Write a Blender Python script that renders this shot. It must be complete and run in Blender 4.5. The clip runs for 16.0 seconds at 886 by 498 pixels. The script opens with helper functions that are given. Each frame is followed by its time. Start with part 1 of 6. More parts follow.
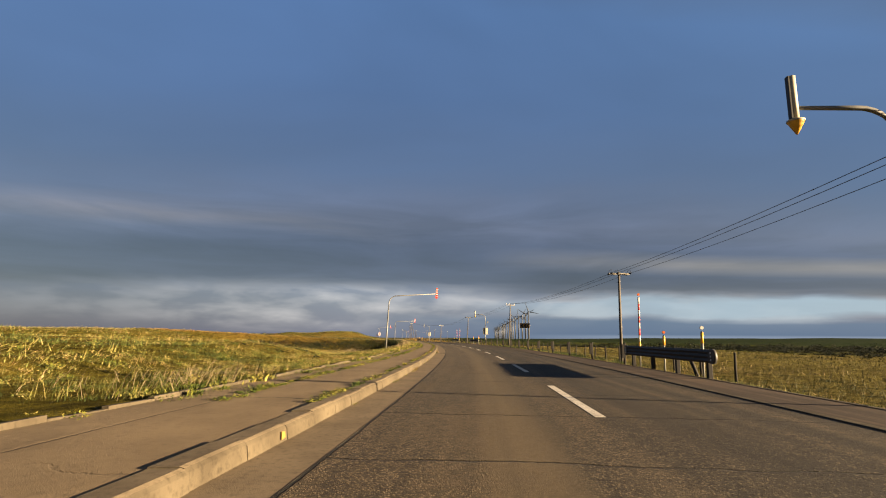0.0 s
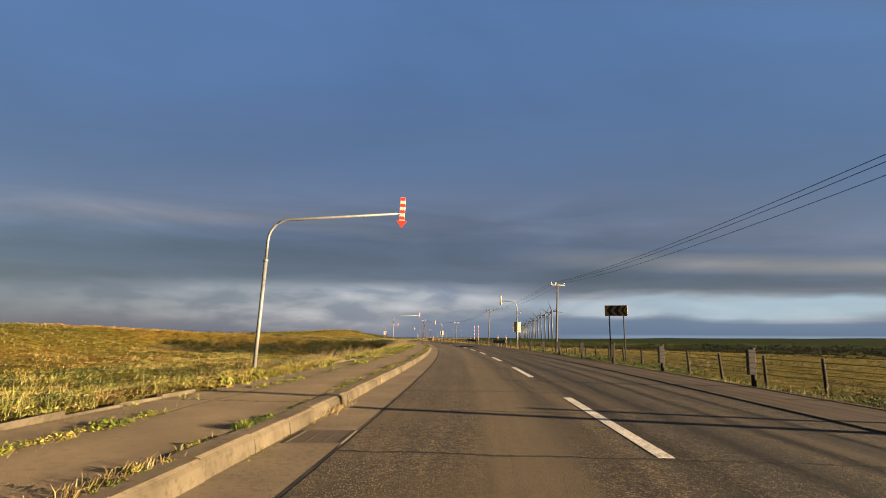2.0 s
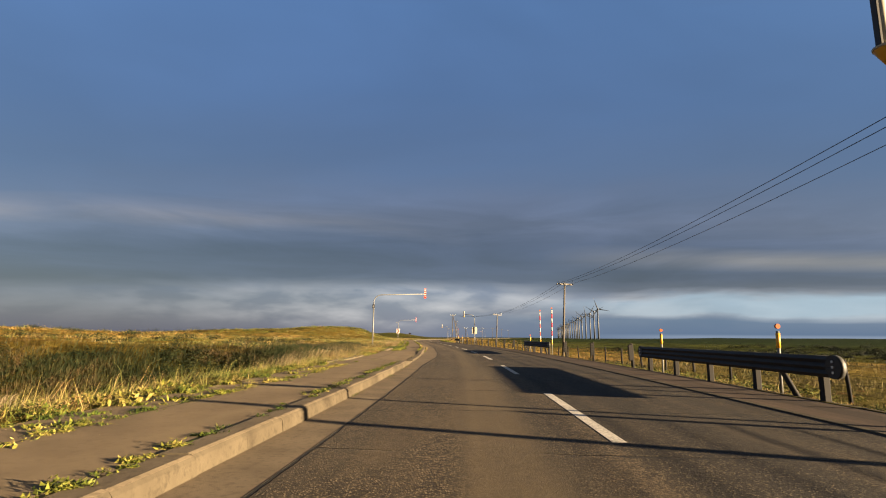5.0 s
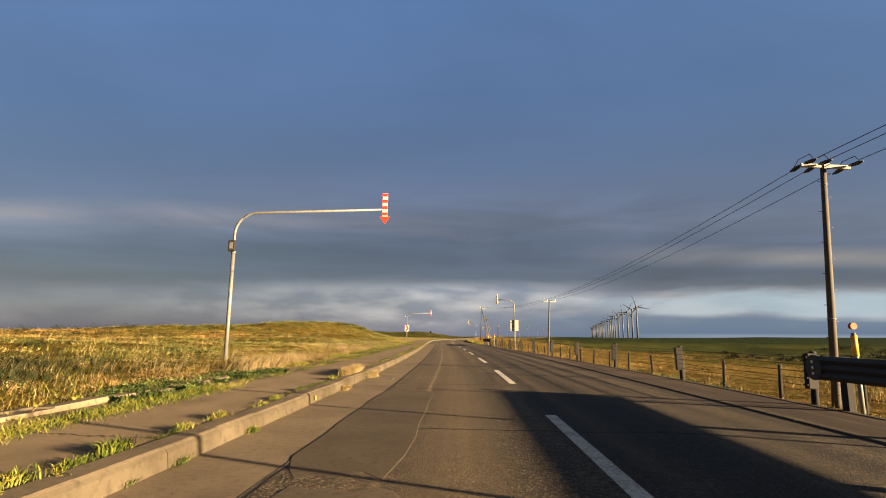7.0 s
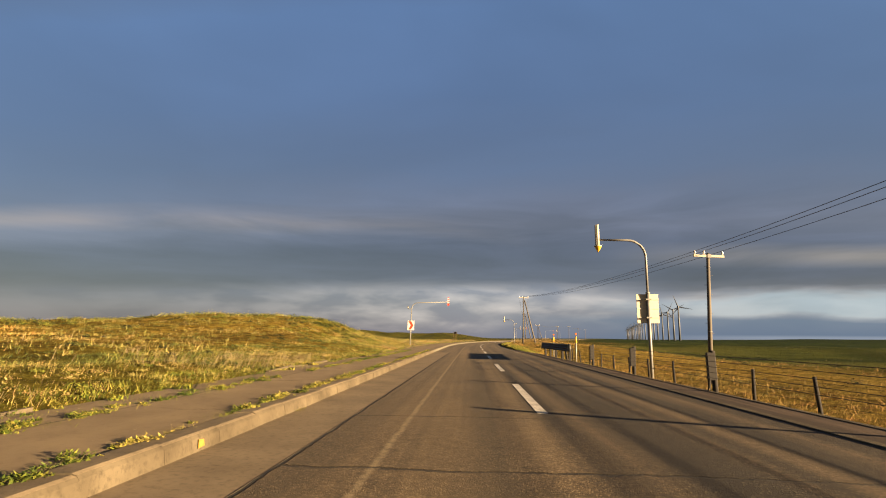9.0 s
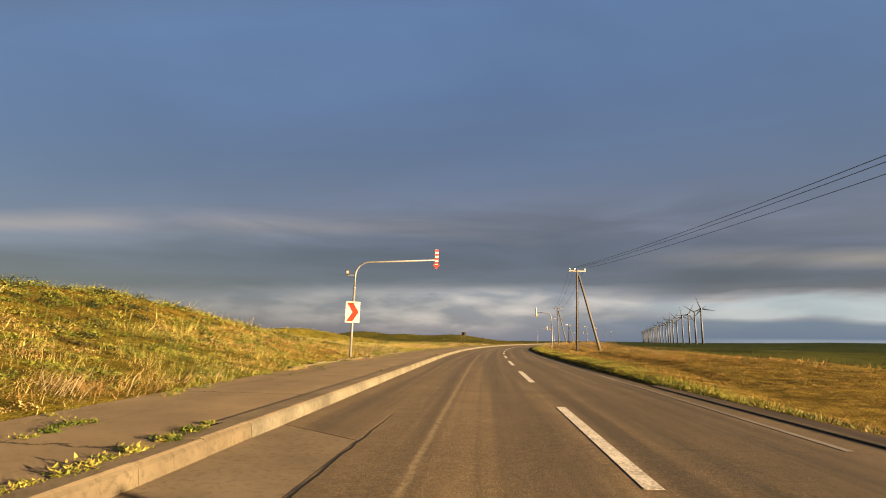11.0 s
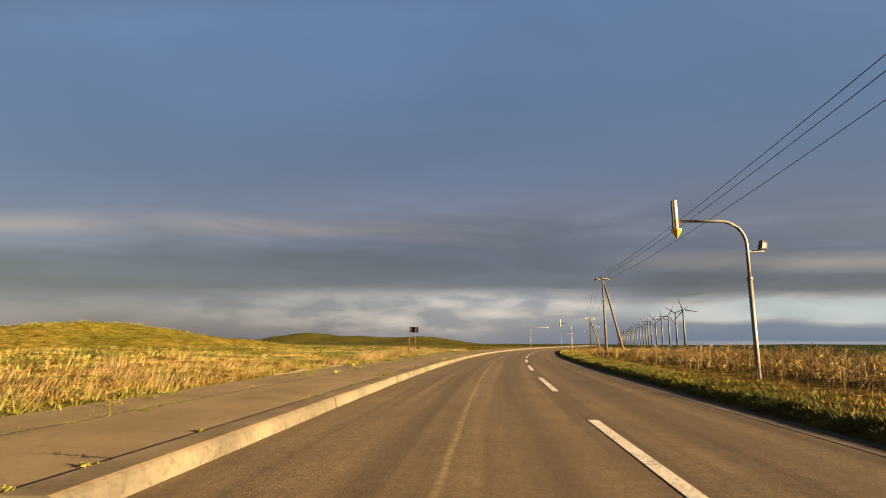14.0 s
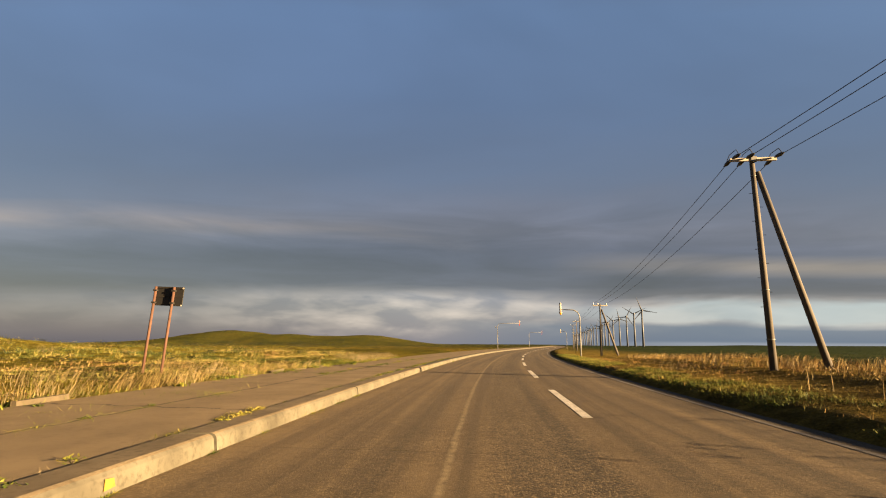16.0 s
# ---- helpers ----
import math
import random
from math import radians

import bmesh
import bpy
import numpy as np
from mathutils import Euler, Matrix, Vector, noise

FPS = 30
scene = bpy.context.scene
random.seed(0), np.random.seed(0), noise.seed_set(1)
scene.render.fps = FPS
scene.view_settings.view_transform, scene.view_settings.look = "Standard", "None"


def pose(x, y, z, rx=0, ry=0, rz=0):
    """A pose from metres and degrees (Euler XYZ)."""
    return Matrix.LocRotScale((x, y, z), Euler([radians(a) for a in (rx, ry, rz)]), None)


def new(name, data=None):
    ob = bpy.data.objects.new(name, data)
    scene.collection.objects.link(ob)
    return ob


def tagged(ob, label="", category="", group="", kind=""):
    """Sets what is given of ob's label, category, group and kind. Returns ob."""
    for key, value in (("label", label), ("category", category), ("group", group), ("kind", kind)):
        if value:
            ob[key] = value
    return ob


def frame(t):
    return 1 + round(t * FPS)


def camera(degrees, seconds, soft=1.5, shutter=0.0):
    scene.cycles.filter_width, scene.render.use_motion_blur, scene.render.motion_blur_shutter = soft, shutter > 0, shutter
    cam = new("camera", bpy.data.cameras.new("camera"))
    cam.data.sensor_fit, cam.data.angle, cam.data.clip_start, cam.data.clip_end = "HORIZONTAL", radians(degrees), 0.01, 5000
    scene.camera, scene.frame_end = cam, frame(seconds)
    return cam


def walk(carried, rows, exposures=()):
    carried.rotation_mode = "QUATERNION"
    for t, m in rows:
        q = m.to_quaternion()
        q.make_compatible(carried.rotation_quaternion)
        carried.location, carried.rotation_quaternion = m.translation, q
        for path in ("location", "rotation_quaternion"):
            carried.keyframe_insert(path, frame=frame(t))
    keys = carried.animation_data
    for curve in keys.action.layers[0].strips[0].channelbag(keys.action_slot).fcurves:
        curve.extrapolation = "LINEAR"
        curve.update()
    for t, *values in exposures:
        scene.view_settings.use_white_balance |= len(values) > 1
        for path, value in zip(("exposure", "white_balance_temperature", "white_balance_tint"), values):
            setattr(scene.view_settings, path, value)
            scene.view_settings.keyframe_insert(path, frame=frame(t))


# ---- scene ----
cam = camera(78.74, 16.0, soft=1.1)
PATH = [
    (0.0, 1.958, 0.18, 1.075, 99.337, -0.262, 3.847),
    (0.5, 1.867, 8.312, 1.075, 99.187, -0.223, 4.17),
    (1.0, 1.746, 16.453, 1.075, 99.232, -0.156, 4.629),
    (1.5, 1.519, 24.605, 1.075, 99.273, -0.236, 5.249),
    (2.0, 1.192, 32.782, 1.075, 99.298, -0.313, 6.057),
    (2.5, 0.71, 41.027, 1.075, 99.243, -0.265, 6.832),
    (3.0, 0.14, 49.342, 1.075, 99.185, -0.326, 7.627),
    (3.5, -0.528, 57.762, 1.075, 99.226, -0.341, 8.34),
    (4.0, -1.324, 66.232, 1.075, 99.271, -0.303, 8.918),
    (4.5, -2.185, 74.752, 1.075, 99.265, -0.321, 9.524),
    (5.0, -3.117, 83.313, 1.075, 99.26, -0.34, 10.206),
    (5.5, -4.149, 91.9, 1.075, 99.254, -0.358, 10.953),
    (6.0, -5.31, 100.497, 1.075, 99.249, -0.377, 11.754),
    (6.5, -6.63, 109.088, 1.075, 99.243, -0.395, 12.599),
    (7.0, -8.13, 117.657, 1.075, 99.167, -0.32, 13.493),
    (7.5, -9.782, 126.199, 1.075, 99.156, -0.48, 14.38),
    (8.0, -11.549, 134.742, 1.075, 99.116, -0.551, 15.281),
    (8.5, -13.454, 143.255, 1.075, 99.193, -0.43, 16.074),
    (9.0, -15.47, 151.711, 1.075, 99.325, -0.349, 16.749),
    (9.5, -17.546, 160.129, 1.075, 99.385, -0.389, 17.286),
    (10.0, -19.66, 168.524, 1.075, 99.446, -0.428, 17.689),
    (10.5, -21.797, 176.906, 1.075, 99.506, -0.467, 17.95),
    (11.0, -23.939, 185.287, 1.075, 99.566, -0.506, 18.057),
    (11.5, -26.071, 193.678, 1.075, 99.627, -0.545, 18.001),
    (12.0, -28.18, 202.072, 1.075, 99.613, -0.512, 17.819),
    (12.5, -30.248, 210.381, 1.075, 99.734, -0.455, 17.583),
    (13.0, -32.198, 218.506, 1.075, 99.761, -0.372, 17.105),
    (13.5, -33.996, 226.604, 1.075, 99.88, -0.237, 16.386),
    (14.0, -35.725, 234.743, 1.075, 99.907, -0.249, 15.514),
    (14.5, -37.307, 242.974, 1.075, 99.922, -0.169, 14.678),
    (15.0, -38.73, 251.307, 1.075, 99.929, -0.176, 13.741),
    (15.5, -40.08, 259.693, 1.075, 99.91, -0.308, 12.69),
    (16.0, -41.315, 268.103, 1.075, 99.951, -0.431, 11.161),
]
walk(cam, [(r[0], pose(*r[1:])) for r in PATH],
     exposures=((0, 2.95, 6500, 8), (4, 2.95, 6280, 7), (7, 2.99, 6750, 9), (9, 3.03, 7150, 10), (12.5, 3.11, 7600, 10), (16, 3.14, 7950, 10)))

# ---- world, sun, exposure ----
SUN_EL, SHADOW_AZ = 8.5, 78.0          # degrees; the shadows fall this far to the left of +y
_a, _e = radians(SHADOW_AZ), radians(SUN_EL)
TO_SUN = Vector((math.sin(_a) * math.cos(_e), -math.cos(_a) * math.cos(_e), math.sin(_e)))
sun = new("sun", bpy.data.lights.new("sun", "SUN"))
sun.data.energy, sun.data.angle, sun.data.color = 4.2, radians(0.6), (1.0, 0.728, 0.435)
sun.rotation_mode = "QUATERNION"
sun.rotation_quaternion = TO_SUN.to_track_quat("Z", "Y")


class Nodes:
    """Short hand for a node tree."""

    def __init__(self, tree):
        self.t = tree
        self.n, self.l = tree.nodes, tree.links

    def put(self, value, socket):
        if hasattr(value, "is_output"):
            self.l.new(value, socket)
        elif isinstance(value, tuple) and len(value) == 3 and socket.type == "RGBA":
            socket.default_value = (*value, 1)
        else:
            socket.default_value = value

    def math(self, op, a, b=0.0, clamp=False):
        m = self.n.new("ShaderNodeMath")
        m.operation, m.use_clamp = op, clamp
        self.put(a, m.inputs[0]), self.put(b, m.inputs[1])
        return m.outputs[0]

    def noise(self, vec, scale, detail=4.0, rough=0.55, distort=0.0):
        m = self.n.new("ShaderNodeTexNoise")
        self.l.new(vec, m.inputs["Vector"])
        for k, v in (("Scale", scale), ("Detail", detail), ("Roughness", rough), ("Distortion", distort)):
            m.inputs[k].default_value = v
        return m.outputs["Fac"]

    def voronoi(self, vec, scale, feature="F1"):
        m = self.n.new("ShaderNodeTexVoronoi")
        m.feature = feature
        self.l.new(vec, m.inputs["Vector"])
        m.inputs["Scale"].default_value = scale
        return m.outputs["Distance"]

    def scaled(self, vec, x, y, z):
        m = self.n.new("ShaderNodeVectorMath")
        m.operation = "MULTIPLY"
        self.l.new(vec, m.inputs[0])
        m.inputs[1].default_value = (x, y, z)
        return m.outputs[0]

    def split(self, vec):
        m = self.n.new("ShaderNodeSeparateXYZ")
        self.l.new(vec, m.inputs[0])
        return m.outputs

    def join(self, x, y, z):
        m = self.n.new("ShaderNodeCombineXYZ")
        for v, s in zip((x, y, z), m.inputs):
            self.put(v, s)
        return m.outputs[0]

    def ramp(self, fac, stops):
        m = self.n.new("ShaderNodeValToRGB")
        e = m.color_ramp.elements
        while len(e) < len(stops):
            e.new(0.5)
        for k, (p, c) in zip(e, stops):
            k.position = p
            k.color = (*c, 1) if isinstance(c, tuple) else (c, c, c, 1)
        self.put(fac, m.inputs[0])
        return m.outputs[0]

    def mix(self, fac, a, b, kind="MIX"):
        m = self.n.new("ShaderNodeMixRGB")
        m.blend_type = kind
        self.put(fac, m.inputs[0]), self.put(a, m.inputs[1]), self.put(b, m.inputs[2])
        return m.outputs[0]

    def band(self, value, centre, half, soft):
        """1 where value lies within half of centre, falling to 0 over soft."""
        d = self.math("ABSOLUTE", self.math("SUBTRACT", value, centre))
        return self.math("SUBTRACT", 1.0, self.math("DIVIDE", self.math("SUBTRACT", d, half), soft, True), True)


def srgb(r, g, b):
    return tuple((c / 255 / 12.92 if c <= 10 else ((c / 255 + 0.055) / 1.055) ** 2.4) for c in (r, g, b))


def build_sky():
    w = bpy.data.worlds.new("sky")
    scene.world = w
    w.use_nodes = True
    N = Nodes(w.node_tree)
    N.n.clear()
    out, bg = N.n.new("ShaderNodeOutputWorld"), N.n.new("ShaderNodeBackground")
    N.l.new(bg.outputs[0], out.inputs[0])
    bg.inputs[1].default_value = 0.125
    sky = N.n.new("ShaderNodeTexSky")
    sky.sky_type, sky.sun_disc = "NISHITA", False
    sky.sun_elevation, sky.sun_rotation = radians(SUN_EL), math.atan2(TO_SUN.x, TO_SUN.y)
    way = N.n.new("ShaderNodeTexCoord").outputs["Generated"]
    x, y, z = N.split(way)
    # bearing to the right of +y and height over the horizon, in degrees; the banks of cloud lie straight across the road's way
    az = N.math("MULTIPLY", N.math("ARCTAN2", x, y), 57.296)
    ahead = N.math("MAXIMUM", N.math("SUBTRACT", N.math("MULTIPLY", y, 0.98), N.math("MULTIPLY", x, 0.19)), 0.30)
    el = N.math("MULTIPLY", N.math("ARCTAN2", z, ahead), 57.296)

    def bearing(*stops):
        return N.ramp(N.math("ADD", N.math("DIVIDE", az, 180.0), 0.5), [(d / 180 + 0.5, v) for d, v in stops])

    def height(value, *stops):
        return N.ramp(N.math("DIVIDE", value, 90.0), [(d / 90, v) for d, v in stops])

    fine = N.noise(N.scaled(way, 8.0, 8.0, 27.0), 1.0, 4.0, 0.5, 0.2)
    mid = N.noise(N.scaled(way, 3.2, 3.2, 19.0), 1.0, 5.0, 0.52, 0.4)
    slow = N.noise(N.scaled(way, 1.6, 1.6, 8.0), 1.0, 4.0, 0.5, 0.3)
    broad = N.noise(N.scaled(way, 1.1, 1.1, 2.6), 1.0, 4.0, 0.5, 0.5)
    up = N.math("ADD", el, N.math("MULTIPLY", N.math("SUBTRACT", mid, 0.5), 3.2))
    up = N.math("ADD", up, N.math("MULTIPLY", N.math("SUBTRACT", fine, 0.5), 1.2))
    layer = height(up, (0.0, srgb(116, 124, 148)), (1.8, srgb(130, 136, 156)), (3.6, srgb(142, 148, 166)), (5.0, srgb(128, 136, 158)), (6.2, srgb(88, 98, 126)),
                   (8.0, srgb(77, 87, 115)), (10.0, srgb(81, 90, 118)), (12.0, srgb(94, 102, 128)), (14.5, srgb(92, 104, 134)), (18.5, srgb(84, 105, 143)),
                   (25.0, srgb(82, 110, 156)), (34.0, srgb(86, 119, 170)), (44.0, srgb(84, 98, 122)), (70.0, srgb(82, 84, 88)))
    # puffs of bright cloud under the bank, fewer towards the left
    puff = N.math("MULTIPLY", N.ramp(N.math("ADD", N.math("MULTIPLY", fine, 0.6), N.math("MULTIPLY", mid, 0.4)), [(0.45, 0.0), (0.62, 1.0)]), N.band(up, 3.6, 1.1, 1.6))
    puff = N.math("MULTIPLY", puff, bearing((-52, 0.25), (-34, 0.55), (-26, 1.0), (-14, 0.85), (4, 0.7), (22, 0.9)))
    layer = N.mix(N.math("MULTIPLY", puff, 0.8), layer, srgb(212, 209, 214))
    hole = N.math("MULTIPLY", N.ramp(fine, [(0.40, 1.0), (0.52, 0.0)]), N.band(el, 3.2, 1.8, 1.2))
    layer = N.mix(N.math("MULTIPLY", hole, 0.32), layer, srgb(98, 112, 146))
    # the left end of the low clouds lies in shade
    layer = N.mix(N.math("MULTIPLY", N.band(el, 2.0, 4.0, 1.5), bearing((-60, 1.0), (-40, 0.95), (-24, 0.45), (-14, 0.0))), layer, N.mix(1.0, layer, (0.45, 0.47, 0.55), "MULTIPLY"))
    # clear pale strip low on the right, steel blue haze under it
    pale = N.math("MULTIPLY", N.band(N.math("ADD", up, N.math("MULTIPLY", N.math("SUBTRACT", slow, 0.5), 2.0)), 3.5, 0.6, 1.0), bearing((-2, 0.0), (8, 0.6), (24, 1.0)))
    layer = N.mix(N.math("MULTIPLY", pale, 0.85), layer, srgb(168, 192, 212))
    haze = N.math("MULTIPLY", N.band(N.math("ADD", el, N.math("MULTIPLY", N.math("SUBTRACT", mid, 0.5), 1.6)), 1.0, 0.9, 0.6), bearing((-14, 0.0), (2, 0.7), (20, 0.92)))
    layer = N.mix(haze, layer, srgb(80, 114, 152))
    layer = N.mix(N.math("MULTIPLY", N.band(el, 0.1, 0.12, 0.25), bearing((2, 0.0), (14, 0.6))), layer, srgb(150, 166, 190))
    # dark bank, deepest on the left and just under the lit veil on the right
    bank = N.math("MULTIPLY", N.band(up, 8.0, 1.3, 1.8), bearing((-55, 1.0), (-20, 0.8), (-2, 0.45), (8, 0.0)))
    bank = N.math("MAXIMUM", bank, N.math("MULTIPLY", N.band(up, 6.1, 0.7, 1.1), bearing((-4, 0.0), (8, 0.9))))
    layer = N.mix(N.math("MULTIPLY", bank, N.ramp(slow, [(0.36, 0.55), (0.6, 0.9)])), layer, srgb(60, 69, 95))
    # lit veils: a sloping one on the left, a level one on the right
    slope = N.math("SUBTRACT", el, N.math("SUBTRACT", 11.3, N.math("MULTIPLY", az, 0.045)))
    slope = N.math("ADD", slope, N.math("ADD", N.math("MULTIPLY", N.math("SUBTRACT", slow, 0.5), 1.2), N.math("MULTIPLY", N.math("SUBTRACT", mid, 0.5), 2.2)))
    veil = N.math("MULTIPLY", N.band(slope, 0.0, 0.2, 1.5), bearing((-75, 0.6), (-48, 0.75), (-34, 0.5), (-18, 0.3), (-4, 0.0)))
    layer = N.mix(N.math("MULTIPLY", veil, N.ramp(mid, [(0.38, 0.15), (0.62, 0.85)])), layer, srgb(150, 140, 142))
    level = N.math("ADD", el, N.math("MULTIPLY", N.math("SUBTRACT", slow, 0.5), 1.8))
    veil = N.math("MULTIPLY", N.band(level, 8.6, 0.2, 1.15), bearing((0, 0.0), (9, 0.5), (20, 0.85)))
    layer = N.mix(N.math("MULTIPLY", veil, N.ramp(mid, [(0.36, 0.45), (0.58, 0.8)])), layer, srgb(146, 139, 138))
    # soft light and dark high up, greyer on the right
    layer = N.mix(height(el, (9.0, 0.0), (16.0, 0.8)), layer, N.mix(1.0, layer, N.ramp(broad, [(0.34, 0.84), (0.66, 1.14)]), "MULTIPLY"))
    folds = N.noise(N.scaled(way, 3.0, 3.0, 22.0), 1.0, 5.0, 0.55, 0.5)
    layer = N.mix(N.band(el, 9.5, 3.0, 4.0), layer, N.mix(1.0, layer, N.ramp(folds, [(0.34, 0.80), (0.66, 1.20)]), "MULTIPLY"))
    grey = N.math("MULTIPLY", height(el, (10.0, 0.0), (15.0, 1.0), (40.0, 0.7)), bearing((-20, 0.0), (8, 0.35), (26, 0.65)))
    layer = N.mix(grey, layer, N.mix(1.0, layer, (0.90, 0.86, 0.78), "MULTIPLY"))
    clear = N.mix(1.0, sky.outputs[0], (0.35, 0.35, 0.38), "MULTIPLY")
    N.l.new(N.mix(0.92, clear, layer), bg.inputs[0])


build_sky()


# ---- the line of the road: heading in degrees to the left of +y, at metres along it ----
KNOTS = ((-60, -1.5), (0, 0.37), (20, 2.25), (40, 4.17), (60, 6.07), (80, 7.58), (100, 9.54), (120, 12.03), (140, 13.4),
         (160, 13.86), (180, 13.75), (200, 13.7), (220, 12.6), (240, 10.3), (260, 8.0), (280, 5.6), (300, 3.4), (330, 0.8),
         (370, -1.6), (450, -2.5), (700, -1.0), (5000, -1.0))
_S = np.arange(-60.0, 900.1, 0.5)
_H = np.radians(np.interp(_S, *zip(*KNOTS)))
_mid = (_H[1:] + _H[:-1]) / 2
_X = np.r_[0, np.cumsum(-np.sin(_mid) * 0.5)]
_Y = np.r_[0, np.cumsum(np.cos(_mid) * 0.5)]
_X, _Y = _X - _X[120] + 3.62, _Y - _Y[120] + 8.05


def at(s, off, z=0.0):
    """The place s metres along the road and off metres to the right of its centre line."""
    h = np.interp(s, _S, _H)
    return np.stack([np.interp(s, _S, _X) + off * np.cos(h), np.interp(s, _S, _Y) + off * np.sin(h), z + 0.0 * np.asarray(s, float)], -1)


def turn(s):
    return math.degrees(float(np.interp(s, _S, _H)))


def along(x, y):
    """Roughly s and off of places in the plan."""
    h = np.interp(y, _Y, _H)
    off = (x - np.interp(y, _Y, _X)) * np.cos(h)
    return np.interp(y - off * np.sin(h), _Y, _S), off


def kerb_face(s):
    """The foot of the kerb."""
    return np.interp(s, (-60, 13, 38, 63, 90, 115, 143, 160, 193, 203, 219, 237, 250, 270, 300),
                     (-3.7, -3.71, -3.80, -3.70, -3.66, -3.60, -3.56, -3.62, -3.82, -3.87, -4.0, -4.02, -4.12, -4.2, -4.25))


def left_edge(s):
    return np.where(np.asarray(s) < 186.5, np.interp(s, (97, 106, 165, 186), (-3.10, -2.74, -2.66, -2.62)), kerb_face(s) - 0.03)


def drop(s):
    """How far kerb and pavement are let down for a field entrance."""
    return np.interp(s, (97, 99.5, 109, 112), (0, 0.115, 0.115, 0))


def kerb_back(s):
    return kerb_face(s) - np.where(np.asarray(s) < 185.5, 0.318, 0.425)


def walk_edge(s):
    return np.interp(s, (-60, 120, 185, 200, 240, 268), (-6.4, -6.3, -6.5, -7.4, -7.5, -8.2))


def right_kerb(s):
    return np.interp(s, (-60, 0, 30, 60, 150, 176, 196), (3.12, 3.12, 3.02, 3.15, 3.12, 3.05, 2.78))


def verge_edge(s):
    return np.interp(s, (-60, 100, 136, 160, 184, 196), (4.5, 4.5, 4.15, 3.75, 3.5, 2.95))


def post_off(s):
    return np.interp(s, (-60, 100, 136, 160, 180), (4.68, 4.62, 4.3, 3.95, 3.75))


MOUNDS = ((-48, 200, 10, 15, 1.75), (-66, 190, 15, 18, 0.9), (-88, 281, 11, 13, 2.8), (-155, 450, 20, 26, 4.9), (-128, 440, 10, 14, 2.1), (-106, 455, 17, 26, 3.5), (-76, 232, 9, 11, 1.2), (-86, 300, 8, 10, 0.9),
          (-70, 60, 40, 50, 0.5), (-60, 130, 20, 16, 0.6), (-38, 98, 15, 20, 0.55))


def ground_z(x, y):
    x, y = np.asarray(x, float), np.asarray(y, float)
    s, off = along(x, y)
    left = -off - (-walk_edge(s))
    rise = np.interp(s, (-60, 100, 150, 220, 270, 320), (1.15, 1.25, 0.55, 0.5, 0.1, 0.05))
    zl = 0.10 + 0.22 * np.clip(left / 3, 0, 1) + rise * (1 - np.exp(-np.maximum(left, 0) / 22))
    slow = np.interp(s, (30, 55, 112, 132), (0, 1, 1, 0))
    step = np.clip((left - 20) / 34, 0, 1)
    zl = zl + slow * (0.32 * np.clip(left / 6, 0, 1) + np.interp(s, (40, 75, 102), (1.15, 1.3, 1.75)) * step * step * (3 - 2 * step) + 0.10 - zl)
    # the hollow before the field entrance: it ends in a short steep slope
    far_, near_ = np.clip((left - 28) / 20, 0, 1), np.interp(left, (0.9, 1.6, 5.2, 9.0), (0, 0.08, 0.86, 1.0))
    zl = zl - 2.1 * np.interp(s, (22, 50, 97, 101.5), (0, 1, 1, 0)) * near_ * (1 - far_ * far_ * (3 - 2 * far_))
    zl = zl - 0.30 * np.interp(left, (0.3, 2.6, 4.0, 7.0), (0, 1, 1, 0)) * np.interp(s, (-20, 26, 48), (1, 1, 0))
    near = np.interp(s, (160, 190, 204, 216, 235), (0, 1.0, 1.0, 0.5, 0.0))
    zl = zl + near * 0.66 * np.clip((left - 0.5) / 7, 0, 1) ** 1.3
    for mx, my, rx, ry, h in MOUNDS:
        zl = zl + h * np.exp(-(((x - mx) / rx) ** 2 + ((y - my) / ry) ** 2) * 0.9) * np.clip(left / 9, 0, 1)
    zl = zl + 0.13 * np.sin(x * 0.83 + 1.7 * np.sin(y * 0.31)) * np.sin(y * 0.71 - x * 0.2) * np.clip((left - 4) / 12, 0, 1)
    zl = zl + 0.05 * np.sin(x * 1.37 + 0.6 * y) * np.sin(y * 0.93 - x * 0.4) * np.clip(left / 2, 0, 1)
    zl = zl - 9 * np.clip((left - 190) / 250, 0, 1)
    zl = zl + 0.10 * np.sin(x * 0.31 + y * 0.17) * np.sin(y * 0.23 - x * 0.11) * np.clip(left / 6, 0, 1)
    r1 = off - verge_edge(s)
    dip = np.interp(s, (-60, 100, 130, 180, 205, 260, 400), (0.55, 0.55, 0.9, 1.0, 0.25, 0.15, 0.3))
    zr = 0.03 - dip * np.clip(r1 / 3.2, 0, 1) - 0.9 * np.clip((r1 - 10) / 50, 0, 1) - 2.6 * np.clip((r1 - 60) / 220, 0, 1)
    zr = zr + 0.14 * np.clip(r1 / 1.2, 0, 1) * np.interp(s, (185, 200), (0, 1)) - 0.03 * np.interp(s, (185, 200), (0, 1))
    zr = zr + 0.11 * np.interp(r1, (0.05, 0.45, 1.2, 3.0), (0, 1, 0.8, 0)) * np.interp(s, (186, 198, 320, 400), (0, 1, 1, 0))
    bank = np.interp(s, (188, 206, 290, 330), (0, 1, 1, 0))
    zr = zr + bank * (np.interp(r1, (1.0, 4.0, 8.0, 14.0), (0, 0.42, 0.5, 0.1)) - 2.3 * np.clip((r1 - 11) / 30, 0, 1))
    zr = zr + 0.12 * np.sin(x * 0.21 - y * 0.13) * np.sin(y * 0.19 + x * 0.07) * np.clip(r1 / 10, 0, 1)
